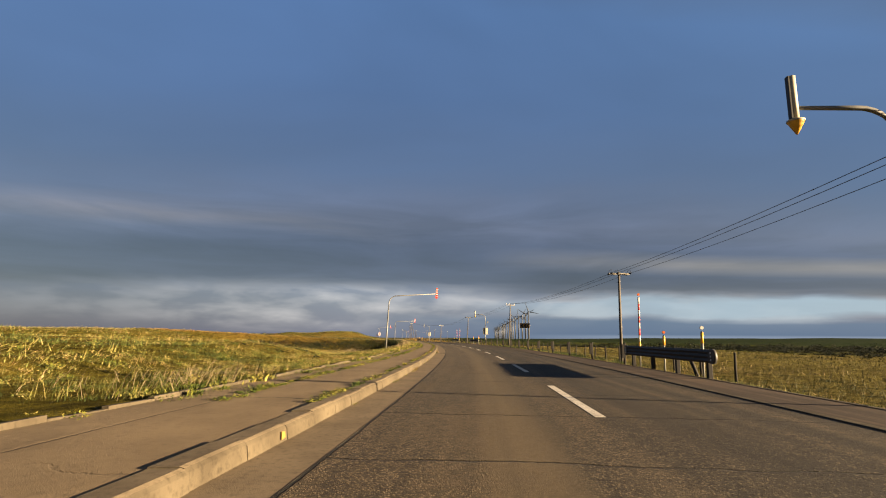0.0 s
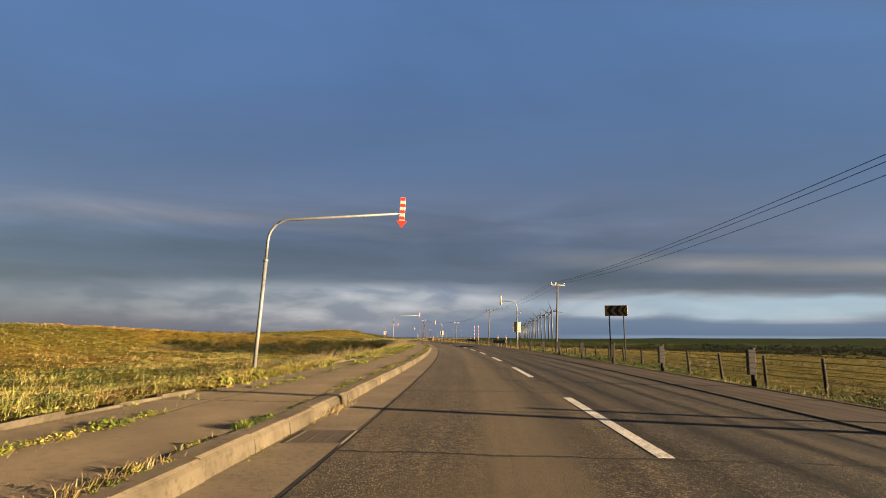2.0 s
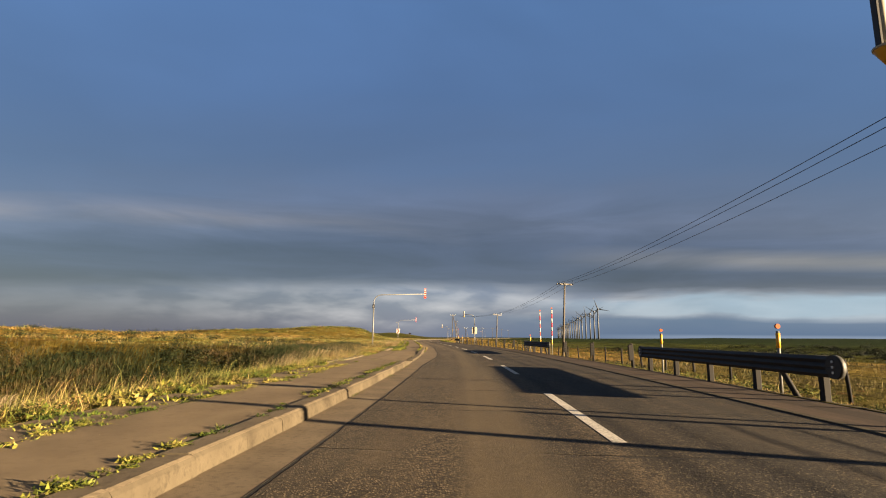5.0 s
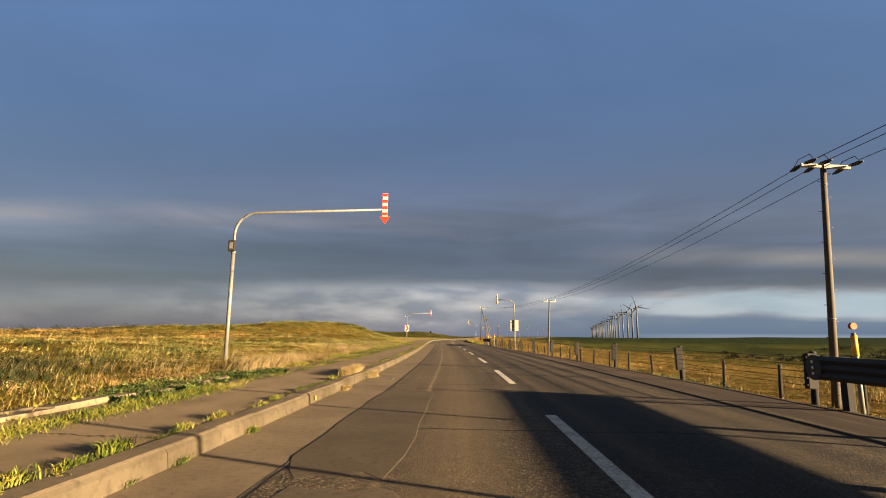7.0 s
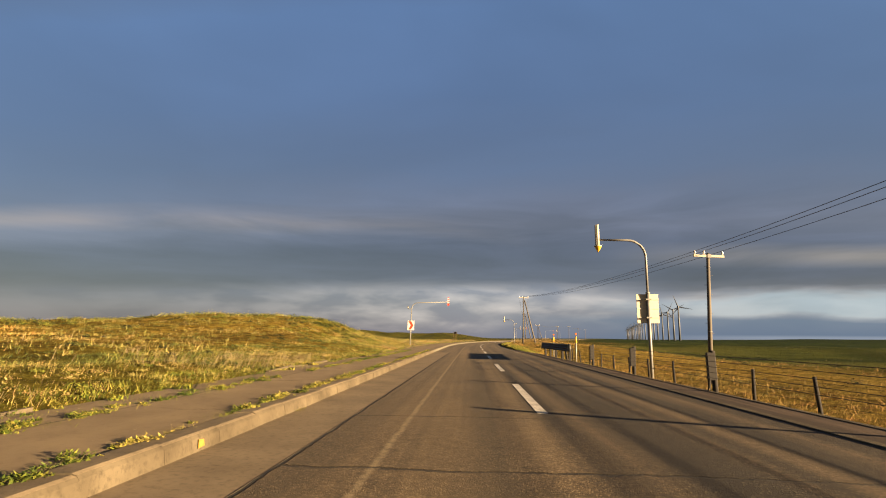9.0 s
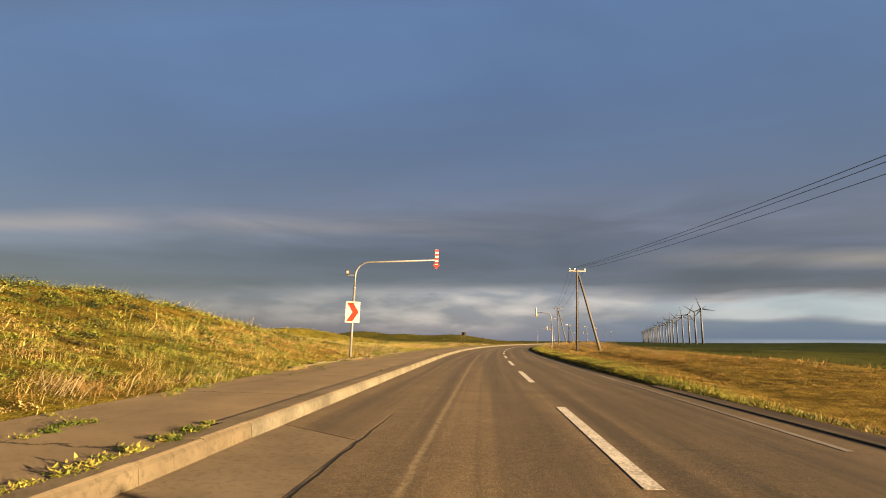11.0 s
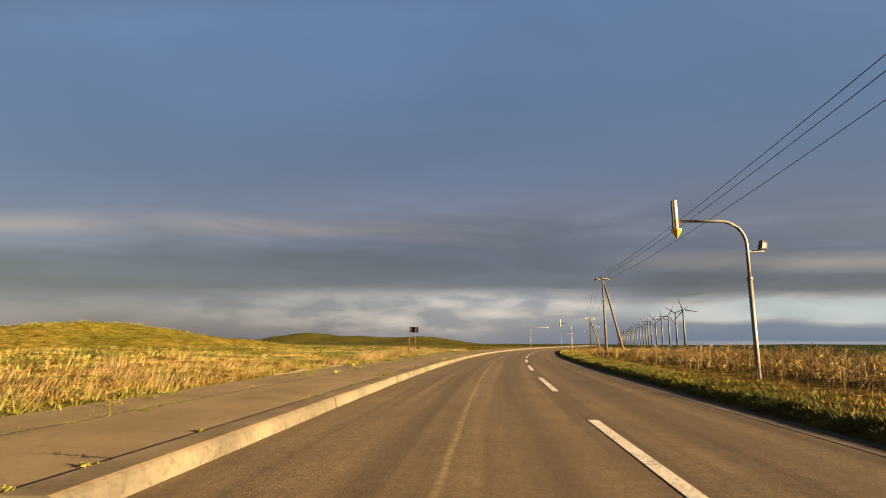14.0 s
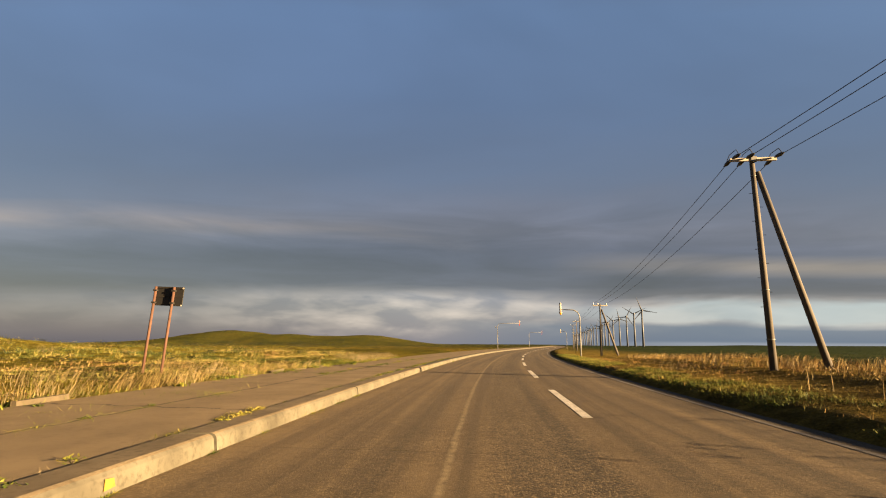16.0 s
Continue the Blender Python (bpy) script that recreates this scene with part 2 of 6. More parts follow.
    zr = zr + 1.4 * np.sin(x * 0.009 + 1) * np.sin(y * 0.006) * np.clip((r1 - 120) / 300, 0, 1)
    zr = zr + 9 * np.clip((r1 - 700) / 500, 0, 1) * (0.6 + 0.4 * np.sin(y * 0.0031 + 2))
    under = -0.10
    return np.where(off < walk_edge(s), zl, np.where(off > verge_edge(s), zr, under))


# ---- materials ----
def mat(name, rough=0.8, metal=0.0):
    m = bpy.data.materials.new(name)
    m.use_nodes = True
    N = Nodes(m.node_tree)
    b = m.node_tree.nodes["Principled BSDF"]
    b.inputs["Roughness"].default_value, b.inputs["Metallic"].default_value = rough, metal
    N.b, N.m = b, m
    N.pos = N.n.new("ShaderNodeNewGeometry").outputs["Position"]
    N.obj = N.n.new("ShaderNodeTexCoord").outputs["Object"]
    N.any = N.n.new("ShaderNodeObjectInfo").outputs["Random"]
    return N


def finish(N, colour, bump=None, strength=0.4, dist=0.01, rough=None):
    N.put(colour, N.b.inputs["Base Color"])
    if bump is not None:
        k = N.n.new("ShaderNodeBump")
        k.inputs["Strength"].default_value, k.inputs["Distance"].default_value = strength, dist
        N.l.new(bump, k.inputs["Height"])
        N.l.new(k.outputs[0], N.b.inputs["Normal"])
    if rough is not None:
        N.put(rough, N.b.inputs["Roughness"])
    return N.m


def plain(name, colour, rough=0.6, metal=0.0, vary=0.25, scale=6.0):
    """Paint, metal or wood: one colour with grime at two scales."""
    N = mat(name, rough, metal)
    g = N.noise(N.obj, scale, 5.0, 0.6)
    f = N.noise(N.obj, scale * 9, 3.0, 0.6)
    c = N.mix(N.ramp(g, [(0.35, 0.0), (0.75, 1.0)]), colour, tuple(v * (1 - vary) for v in colour))
    c = N.mix(N.math("MULTIPLY", f, vary * 0.8), c, tuple(v * 0.6 + 0.003 for v in colour))
    return finish(N, c, f, 0.15, 0.003)


def make_asphalt():
    N = mat("asphalt", 0.85)
    uv = N.n.new("ShaderNodeUVMap").outputs[0]
    off, s, _ = N.split(uv)
    old = N.ramp(N.math("DIVIDE", s, 400.0), [(0.26, 1.0), (0.34, 0.45), (0.46, 0.15)])      # the newer surface begins past 110 m
    grit = N.voronoi(N.pos, 34.0)
    fine = N.noise(N.pos, 150.0, 2.0)
    blotch = N.noise(N.pos, 0.9, 6.0, 0.65)
    long_ = N.noise(N.scaled(uv, 2.6, 0.03, 1.0), 1.0, 4.0, 0.6, 0.3)
    c = N.mix(N.ramp(blotch, [(0.3, 0.0), (0.7, 1.0)]), (0.068, 0.052, 0.037), (0.100, 0.078, 0.056))
    c = N.mix(old, N.mix(1.0, c, (1.62, 1.56, 1.48), "MULTIPLY"), c)
    c = N.mix(N.ramp(long_, [(0.40, 0.0), (0.62, 0.7)]), c, (0.042, 0.033, 0.025))
    # dark wheel tracks in the far lane, wandering a little; along the low kerb one painted band of dirt and kerb shadow
    sway = N.math("MULTIPLY", N.math("SUBTRACT", N.noise(N.scaled(uv, 0.0, 0.021, 1.0), 1.0, 2.0, 0.5), 0.5), 1.5)
    fray = N.math("MULTIPLY", N.math("SUBTRACT", N.noise(N.scaled(uv, 0.5, 0.16, 1.0), 1.0, 3.0, 0.55), 0.5), 0.35)
    run_off = N.math("ADD", N.math("SUBTRACT", off, sway), fray)
    strong = N.ramp(N.math("DIVIDE", s, 400.0), [(0.40, 1.0), (0.48, 0.45), (0.7, 0.4)])
    tracks = N.math("MULTIPLY", N.band(run_off, 0.95, 0.22, 0.34), N.ramp(N.noise(N.scaled(uv, 0.3, 0.06, 1.0), 1.0, 3.0, 0.5, 0.5), [(0.30, 0.55), (0.48, 1.0)]))
    for centre, half, soft_, deep in ((2.20, 0.09, 0.22, 1.0), (1.62, 0.05, 0.15, 0.85), (0.10, 0.08, 0.24, 0.85), (-0.85, 0.08, 0.26, 0.6)):
        line = N.math("MULTIPLY", N.band(run_off, centre, half, soft_), N.ramp(N.noise(N.scaled(uv, 0.9, 0.05, 1.0), 1.0 + 0.07 * half * 100, 3.0, 0.5), [(0.33, 0.35), (0.48, deep)]))
        tracks = N.math("MAXIMUM", tracks, line)
    c = N.mix(N.math("MULTIPLY", N.math("MULTIPLY", tracks, strong), 0.95), c, (0.014, 0.012, 0.010))
    dirt_shade = N.math("MULTIPLY", N.band(N.math("ADD", off, N.math("MULTIPLY", fray, 0.25)), 2.96, 0.14, 0.12), N.ramp(N.math("DIVIDE", s, 400.0), [(0.44, 1.0), (0.49, 0.0)]))
    c = N.mix(N.math("MULTIPLY", dirt_shade, 0.85), c, (0.016, 0.013, 0.011))
    # darker band between the edge line and the grass, past the bend
    edge_band = N.math("MULTIPLY", N.band(N.math("ADD", off, N.math("MULTIPLY", fray, 0.5)), 2.74, 0.17, 0.10), N.ramp(N.math("DIVIDE", s, 400.0), [(0.46, 0.0), (0.50, 0.9)]))
    c = N.mix(edge_band, c, (0.018, 0.014, 0.010))
    wheel = N.math("ADD", N.band(off, -0.75, 0.18, 0.35), N.band(off, -2.35, 0.18, 0.35), True)
    c = N.mix(N.math("MULTIPLY", wheel, 0.25), c, (0.046, 0.038, 0.030))
    # patches of another mix
    patch = N.math("MULTIPLY", N.ramp(N.noise(N.scaled(uv, 0.45, 0.10, 1.0), 1.0, 1.0, 0.4), [(0.56, 0.0), (0.575, 1.0)]), old)
    c = N.mix(N.math("MULTIPLY", patch, 0.5), c, (0.050, 0.042, 0.034))
    # stones standing out of the worn surface
    worn = N.math("MULTIPLY", N.ramp(N.noise(N.scaled(uv, 0.8, 0.25, 1.0), 1.0, 4.0, 0.6), [(0.36, 0.30), (0.56, 1.0)]), N.math("ADD", N.math("MULTIPLY", old, 0.75), 0.25))
    bare = N.math("MULTIPLY", N.band(N.math("ADD", off, fray), -0.95, 0.45, 0.35), N.ramp(N.math("DIVIDE", s, 400.0), [(0.62, 0.0), (0.66, 0.8)]))
    worn = N.math("MAXIMUM", worn, bare)
    smooth_ = N.math("MULTIPLY", N.band(N.math("ADD", off, N.math("MULTIPLY", fray, 0.6)), -1.25, 0.30, 0.25), N.math("MULTIPLY", old, 0.8))
    worn = N.math("MULTIPLY", worn, N.math("SUBTRACT", 1.0, smooth_))
    c = N.mix(N.math("MULTIPLY", smooth_, 0.5), c, (0.105, 0.084, 0.060))
    stones = N.math("MULTIPLY", N.ramp(grit, [(0.16, 1.0), (0.36, 0.0)]), worn)
    holes = N.math("MULTIPLY", N.ramp(grit, [(0.44, 0.0), (0.62, 1.0)]), worn)
    c = N.mix(N.math("MULTIPLY", stones, 0.72), c, (0.195, 0.165, 0.124))
    c = N.mix(N.math("MULTIPLY", holes, 0.9), c, (0.016, 0.013, 0.011))
    speck = N.noise(N.pos, 7.0, 5.0, 0.7)
    c = N.mix(N.math("MULTIPLY", worn, 0.6), c, N.mix(1.0, c, N.ramp(speck, [(0.38, 0.34), (0.60, 1.66)]), "MULTIPLY"))
    # the far lane of the old surface is darker
    lane = N.math("MULTIPLY", N.ramp(N.math("ADD", N.math("MULTIPLY", off, 0.25), 0.5), [(0.44, 0.0), (0.58, 1.0)]), N.ramp(N.math("DIVIDE", s, 400.0), [(0.26, 1.0), (0.34, 0.8), (0.44, 0.65), (0.49, 0.0)]))
    c = N.mix(N.math("MULTIPLY", lane, 0.8), c, N.mix(1.0, c, (0.62, 0.63, 0.66), "MULTIPLY"))
    # joints and cracks
    wav = N.math("MULTIPLY", N.math("SUBTRACT", N.noise(N.scaled(uv, 0.2, 1.4, 1.0), 1.0, 6.0, 0.65), 0.5), 0.09)
    edge = N.math("MULTIPLY", N.band(N.math("SUBTRACT", N.math("ADD", off, wav), N.math("MULTIPLY", N.ramp(N.math("DIVIDE", s, 400.0), [(0.2425, 0.0), (0.265, 0.77), (0.4125, 0.92), (0.466, 1.0)]), 0.48)), -3.082, 0.012, 0.012), N.ramp(N.math("DIVIDE", s, 400.0), [(0.465, 1.0), (0.47, 0.0)]))
    wav2 = N.math("MULTIPLY", N.math("SUBTRACT", N.noise(N.scaled(uv, 0.3, 0.5, 1.0), 1.0, 6.0, 0.7), 0.5), 0.7)
    run = N.math("ADD", N.math("ADD", s, wav2), N.math("MULTIPLY", off, 0.06))
    cross = N.band(N.math("PINGPONG", run, 1.5), 0.0, 0.016, 0.018)
    cross = N.math("MULTIPLY", cross, N.ramp(N.noise(N.scaled(uv, 0.09, 0.21, 1.0), 1.0, 2.0), [(0.42, 0.0), (0.48, 1.0)]))
    cross = N.math("MULTIPLY", cross, N.ramp(old, [(0.1, 0.0), (0.4, 1.0)]))
    cell = N.math("MULTIPLY", N.ramp(N.voronoi(N.mix(0.12, N.pos, N.join(N.noise(N.pos, 3.0), N.noise(N.pos, 3.7), 0.0)), 6.5, "DISTANCE_TO_EDGE"), [(0.0, 1.0), (0.09, 0.0)]),
                  N.math("MULTIPLY", N.math("MULTIPLY", N.band(N.math("ADD", off, N.math("MULTIPLY", N.math("SUBTRACT", blotch, 0.5), 0.8)), -2.62, 0.09, 0.10), 1.0), N.band(s, 105.0, 6.0, 5.0)))
    crack = N.math("MAXIMUM", N.math("MAXIMUM", edge, N.math("MULTIPLY", cross, 0.95)), N.math("MULTIPLY", cell, 0.8))
    seam = N.math("MULTIPLY", N.band(N.math("ADD", off, N.math("MULTIPLY", wav, 0.8)), -1.86, 0.012, 0.04), N.ramp(N.math("DIVIDE", s, 400.0), [(0.27, 0.0), (0.30, 0.9)]))
    c = N.mix(N.math("MULTIPLY", seam, N.ramp(N.noise(N.pos, 9.0, 4.0), [(0.35, 0.2), (0.6, 1.0)])), c, (0.19, 0.155, 0.115))
    c = N.mix(crack, c, (0.010, 0.009, 0.008))
    c = N.mix(N.math("MULTIPLY", fine, 0.3), c, (0.035, 0.030, 0.026))
    c = N.mix(1.0, c, (1.16, 1.09, 0.88), "MULTIPLY")
    h = N.math("SUBTRACT", N.math("ADD", N.math("MULTIPLY", stones, 0.8), N.math("MULTIPLY", fine, 0.5)), N.math("MULTIPLY", crack, 2.0))
    N.b.inputs["Specular IOR Level"].default_value = 0.25
    return finish(N, c, h, 1.0, 0.010)


def make_ground():
    N = mat("meadow_soil", 0.95)
    a = N.noise(N.pos, 0.045, 5.0, 0.55, 0.4)
    b = N.noise(N.pos, 0.6, 5.0, 0.6)
    f = N.noise(N.pos, 9.0, 4.0, 0.65)
    c = N.ramp(a, [(0.34, (0.036, 0.044, 0.010)), (0.46, (0.078, 0.076, 0.018)), (0.56, (0.120, 0.098, 0.032)), (0.70, (0.130, 0.092, 0.034))])
    px, py, _ = N.split(N.pos)
    east = N.math("ADD", px, N.math("MULTIPLY", N.math("MINIMUM", py, 330.0), 0.157))
    reach = N.math("MULTIPLY", N.ramp(N.math("DIVIDE", py, 400.0), [(0.30, 1.0), (0.44, 0.0)]), 34.0)
    wavy = N.math("ADD", N.math("SUBTRACT", N.math("MAXIMUM", east, 0.0), reach), N.math("MULTIPLY", N.math("SUBTRACT", a, 0.5), 60.0))
    c = N.mix(N.ramp(N.math("DIVIDE", east, 100.0), [(0.02, 0.0), (0.08, 1.0)]), c, N.ramp(N.math("DIVIDE", wavy, 200.0), [(0.13, (0.165, 0.132, 0.058)), (0.17, (0.090, 0.084, 0.032)), (0.21, (0.032, 0.042, 0.013)), (0.32, (0.018, 0.026, 0.009))]))
    early = N.math("MULTIPLY", N.ramp(N.math("DIVIDE", py, 400.0), [(0.26, 1.0), (0.31, 0.0)]), N.ramp(N.math("DIVIDE", east, 100.0), [(0.02, 0.0), (0.08, 1.0)]))
    c = N.mix(early, c, N.mix(1.0, c, (0.66, 0.82, 0.95), "MULTIPLY"))
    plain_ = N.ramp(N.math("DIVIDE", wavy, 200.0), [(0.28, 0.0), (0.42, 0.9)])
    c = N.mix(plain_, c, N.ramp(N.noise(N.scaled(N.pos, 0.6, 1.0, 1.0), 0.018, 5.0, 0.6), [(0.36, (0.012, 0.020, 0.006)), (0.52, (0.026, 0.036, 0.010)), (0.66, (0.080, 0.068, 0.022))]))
    rust = N.math("MULTIPLY", N.ramp(N.math("DIVIDE", py, 400.0), [(0.245, 0.0), (0.265, 0.85), (0.32, 0.85), (0.38, 0.45), (0.52, 0.45), (0.58, 0.0)]), N.ramp(N.math("DIVIDE", east, -100.0), [(0.02, 0.0), (0.12, 1.0)]))
    c = N.mix(rust, c, N.ramp(b, [(0.36, (0.120, 0.096, 0.034)), (0.50, (0.205, 0.140, 0.056)), (0.64, (0.225, 0.158, 0.070))]))
    dunes = N.math("MULTIPLY", N.ramp(N.math("DIVIDE", py, 400.0), [(0.50, 0.0), (0.62, 0.7)]), N.ramp(N.math("DIVIDE", east, -100.0), [(0.08, 0.0), (0.2, 1.0)]))
    c = N.mix(dunes, c, N.ramp(N.noise(N.pos, 0.11, 4.0, 0.6), [(0.36, (0.084, 0.096, 0.026)), (0.46, (0.155, 0.168, 0.044)), (0.56, (0.215, 0.205, 0.060)), (0.68, (0.215, 0.180, 0.064))]))
    c = N.mix(N.math("MULTIPLY", b, 0.5), c, (0.07, 0.075, 0.02))
    c = N.mix(N.math("MULTIPLY", f, 0.45), c, (0.035, 0.032, 0.014))
    c = N.mix(1.0, c, (1.25, 1.05, 0.62), "MULTIPLY")
    thatch = N.noise(N.scaled(N.pos, 1.0, 0.6, 1.0), 26.0, 4.0, 0.7, 0.6)
    c = N.mix(1.0, c, N.ramp(thatch, [(0.34, 0.60), (0.52, 1.05), (0.68, 1.55)]), "MULTIPLY")
    c = N.mix(1.0, c, N.ramp(N.noise(N.pos, 1.3, 4.0, 0.65, 0.4), [(0.36, 0.55), (0.62, 1.45)]), "MULTIPLY")
    # past the bend only the bank is gold; the low fields behind it are green, with long sunlit strips put in as lighter
    # colour
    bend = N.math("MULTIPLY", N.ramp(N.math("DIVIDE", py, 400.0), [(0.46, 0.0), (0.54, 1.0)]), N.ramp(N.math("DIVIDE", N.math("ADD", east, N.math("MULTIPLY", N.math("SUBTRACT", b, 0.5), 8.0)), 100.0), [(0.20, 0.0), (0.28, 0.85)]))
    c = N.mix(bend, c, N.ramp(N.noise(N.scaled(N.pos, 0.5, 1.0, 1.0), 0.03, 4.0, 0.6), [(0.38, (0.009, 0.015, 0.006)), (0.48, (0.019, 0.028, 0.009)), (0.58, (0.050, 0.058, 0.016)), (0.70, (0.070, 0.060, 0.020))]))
    # distant ground is coloured dark green to stand in for cloud shadow
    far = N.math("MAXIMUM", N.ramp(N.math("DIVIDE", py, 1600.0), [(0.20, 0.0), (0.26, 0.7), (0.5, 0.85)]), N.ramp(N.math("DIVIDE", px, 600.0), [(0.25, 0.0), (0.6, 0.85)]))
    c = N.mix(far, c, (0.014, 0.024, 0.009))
    # near ground mottled dark, standing in for shaded gaps between the blades
    gap_shade = N.math("MULTIPLY", N.ramp(N.math("DIVIDE", N.math("ABSOLUTE", N.math("ADD", east, 20.0)), 100.0), [(0.22, 0.22), (0.42, 0.0)]), N.ramp(N.noise(N.pos, 2.2, 4.0, 0.6), [(0.40, 0.1), (0.60, 1.0)]))
    c = N.mix(gap_shade, c, (0.022, 0.018, 0.009))
    N.b.inputs["Specular IOR Level"].default_value = 0.02
    return finish(N, c, N.math("ADD", N.math("ADD", f, b), N.math("MULTIPLY", thatch, 0.4)), 1.0, 0.3)


def make_blades(name, stops, patch=0.08, green=False, tufts=0.55):
    N = mat(name, 0.7)
    g = N.n.new("ShaderNodeNewGeometry").outputs["Random Per Island"]
    a = N.noise(N.pos, patch, 4.0, 0.55, 0.3)
    small = N.noise(N.pos, patch * 12, 3.0, 0.6)
    k = N.math("ADD", N.math("MULTIPLY", N.math("SUBTRACT", a, 0.5), 2.6), N.math("MULTIPLY", N.math("SUBTRACT", small, 0.5), 2.2))
    k = N.math("ADD", k, N.math("ADD", N.math("MULTIPLY", g, 0.5), 0.27 if green else 0.20))
    if green:      # the dunes past 250 m and the first meadow keep more green
        px, py, _ = N.split(N.pos)
        west = N.ramp(N.math("ADD", N.math("DIVIDE", N.math("ADD", px, N.math("MULTIPLY", py, 0.157)), 40.0), 0.5), [(0.40, 1.0), (0.55, 0.0)])
        along_ = N.ramp(N.math("DIVIDE", py, 400.0), [(0.0, 0.35), (0.10, 0.3), (0.22, 0.25), (0.30, 0.12), (0.40, -0.35), (0.60, -0.35), (0.62, 0.0), (0.70, 0.4)])
        k = N.math("SUBTRACT", k, N.math("MULTIPLY", N.math("MULTIPLY", west, along_), 0.24))
        k = N.math("ADD", k, N.math("MULTIPLY", N.math("SUBTRACT", 1.0, west), 0.12))
    tuft = N.noise(N.scaled(N.pos, 1.0, 1.0, 0.35), 2.6, 3.0, 0.6, 0.6)
    k = N.math("ADD", k, N.math("MULTIPLY", N.math("SUBTRACT", tuft, 0.5), tufts * 1.6))
    c = N.ramp(k, stops)
    dense = N.noise(N.scaled(N.pos, 1.0, 1.0, 0.4), 6.5, 3.0, 0.6)
    c = N.mix(tufts, c, N.mix(1.0, c, N.ramp(N.math("ADD", N.math("MULTIPLY", tuft, 0.5), N.math("MULTIPLY", dense, 0.5)), [(0.36, 0.66), (0.50, 1.05), (0.64, 1.40)]), "MULTIPLY"))
    m = finish(N, c)
    N.b.inputs["Specular IOR Level"].default_value = 0.2
    return m


def make_concrete(name, light=(0.105, 0.083, 0.056), dark=(0.048, 0.037, 0.025), object_space=False):
    N = mat(name, 0.9)
    a = N.noise(N.pos, 1.1, 5.0, 0.6)
    b = N.noise(N.pos, 14.0, 5.0, 0.65)
    f = N.noise(N.pos, 90.0, 2.0)
    c = N.mix(N.ramp(a, [(0.35, 0.0), (0.68, 1.0)]), light, dark)
    c = N.mix(N.math("MULTIPLY", N.ramp(b, [(0.50, 0.0), (0.72, 1.0)]), 0.6), c, tuple(v * 0.45 for v in dark))
    c = N.mix(N.math("MULTIPLY", N.math("SUBTRACT", N.any, 0.5), 0.5), c, tuple(min(v * 1.25, 1) for v in light))
    N.b.inputs["Specular IOR Level"].default_value = 0.15
    return finish(N, c, N.math("ADD", b, f), 0.4, 0.008)


def make_walk():
    """Old pavement asphalt: patched, cracked across and along, crazed at the field entrance."""
    N = mat("pavement_asphalt", 0.9)
    uv = N.n.new("ShaderNodeUVMap").outputs[0]
    off, s, _ = N.split(uv)
    a = N.noise(N.pos, 0.8, 6.0, 0.6)
    b = N.noise(N.pos, 11.0, 5.0, 0.65)
    f = N.noise(N.pos, 120.0, 2.0)
    c = N.mix(N.ramp(a, [(0.35, 0.0), (0.68, 1.0)]), (0.210, 0.157, 0.098), (0.140, 0.105, 0.066))
    c = N.mix(N.math("MULTIPLY", N.ramp(b, [(0.52, 0.0), (0.75, 1.0)]), 0.5), c, (0.070, 0.054, 0.035))
    dust = N.math("MULTIPLY", N.ramp(N.noise(N.scaled(uv, 1.4, 0.12, 1.0), 1.0, 5.0, 0.6), [(0.50, 0.0), (0.66, 1.0)]), 0.45)
    c = N.mix(dust, c, (0.225, 0.172, 0.105))
    wav = N.math("MULTIPLY", N.math("SUBTRACT", N.noise(N.scaled(uv, 1.2, 0.9, 1.0), 1.0, 6.0, 0.7), 0.5), 0.8)
    run = N.math("ADD", N.math("ADD", s, wav), N.math("MULTIPLY", off, 0.12))
    cross = N.math("MULTIPLY", N.band(N.math("PINGPONG", run, 2.3), 0.0, 0.012, 0.02), N.ramp(N.noise(N.scaled(uv, 0.2, 0.3, 1.0), 1.0, 2.0), [(0.46, 0.0), (0.52, 1.0)]))
    seam = N.math("MULTIPLY", N.band(N.math("ADD", off, N.math("MULTIPLY", wav, 0.25)), -5.5, 0.01, 0.02), N.ramp(N.math("DIVIDE", s, 400.0), [(0.46, 0.7), (0.47, 0.0)]))
    late = N.math("MULTIPLY", N.band(N.math("ADD", off, N.math("MULTIPLY", wav, 0.55)), -6.3, 0.010, 0.03), N.ramp(N.math("DIVIDE", s, 400.0), [(0.47, 0.0), (0.49, 0.9)]))
    cell = N.math("MULTIPLY", N.ramp(N.voronoi(N.mix(0.12, N.pos, N.join(N.noise(N.pos, 3.0), N.noise(N.pos, 3.7), 0.0)), 3.4, "DISTANCE_TO_EDGE"), [(0.0, 1.0), (0.035, 0.0)]),
                  N.math("MULTIPLY", N.math("MULTIPLY", N.band(s, 103.0, 6.0, 4.0), N.band(off, -4.5, 0.2, 0.6)), N.ramp(b, [(0.42, 0.0), (0.55, 1.0)])))
    crack = N.math("MAXIMUM", N.math("MAXIMUM", cross, cell), N.math("MAXIMUM", seam, late))
    c = N.mix(N.math("MULTIPLY", crack, 0.9), c, (0.013, 0.011, 0.008))
    c = N.mix(N.math("MULTIPLY", f, 0.3), c, (0.080, 0.062, 0.042))
    N.b.inputs["Specular IOR Level"].default_value = 0.15
    return finish(N, c, N.math("SUBTRACT", N.math("ADD", b, f), N.math("MULTIPLY", crack, 2.0)), 0.6, 0.008)


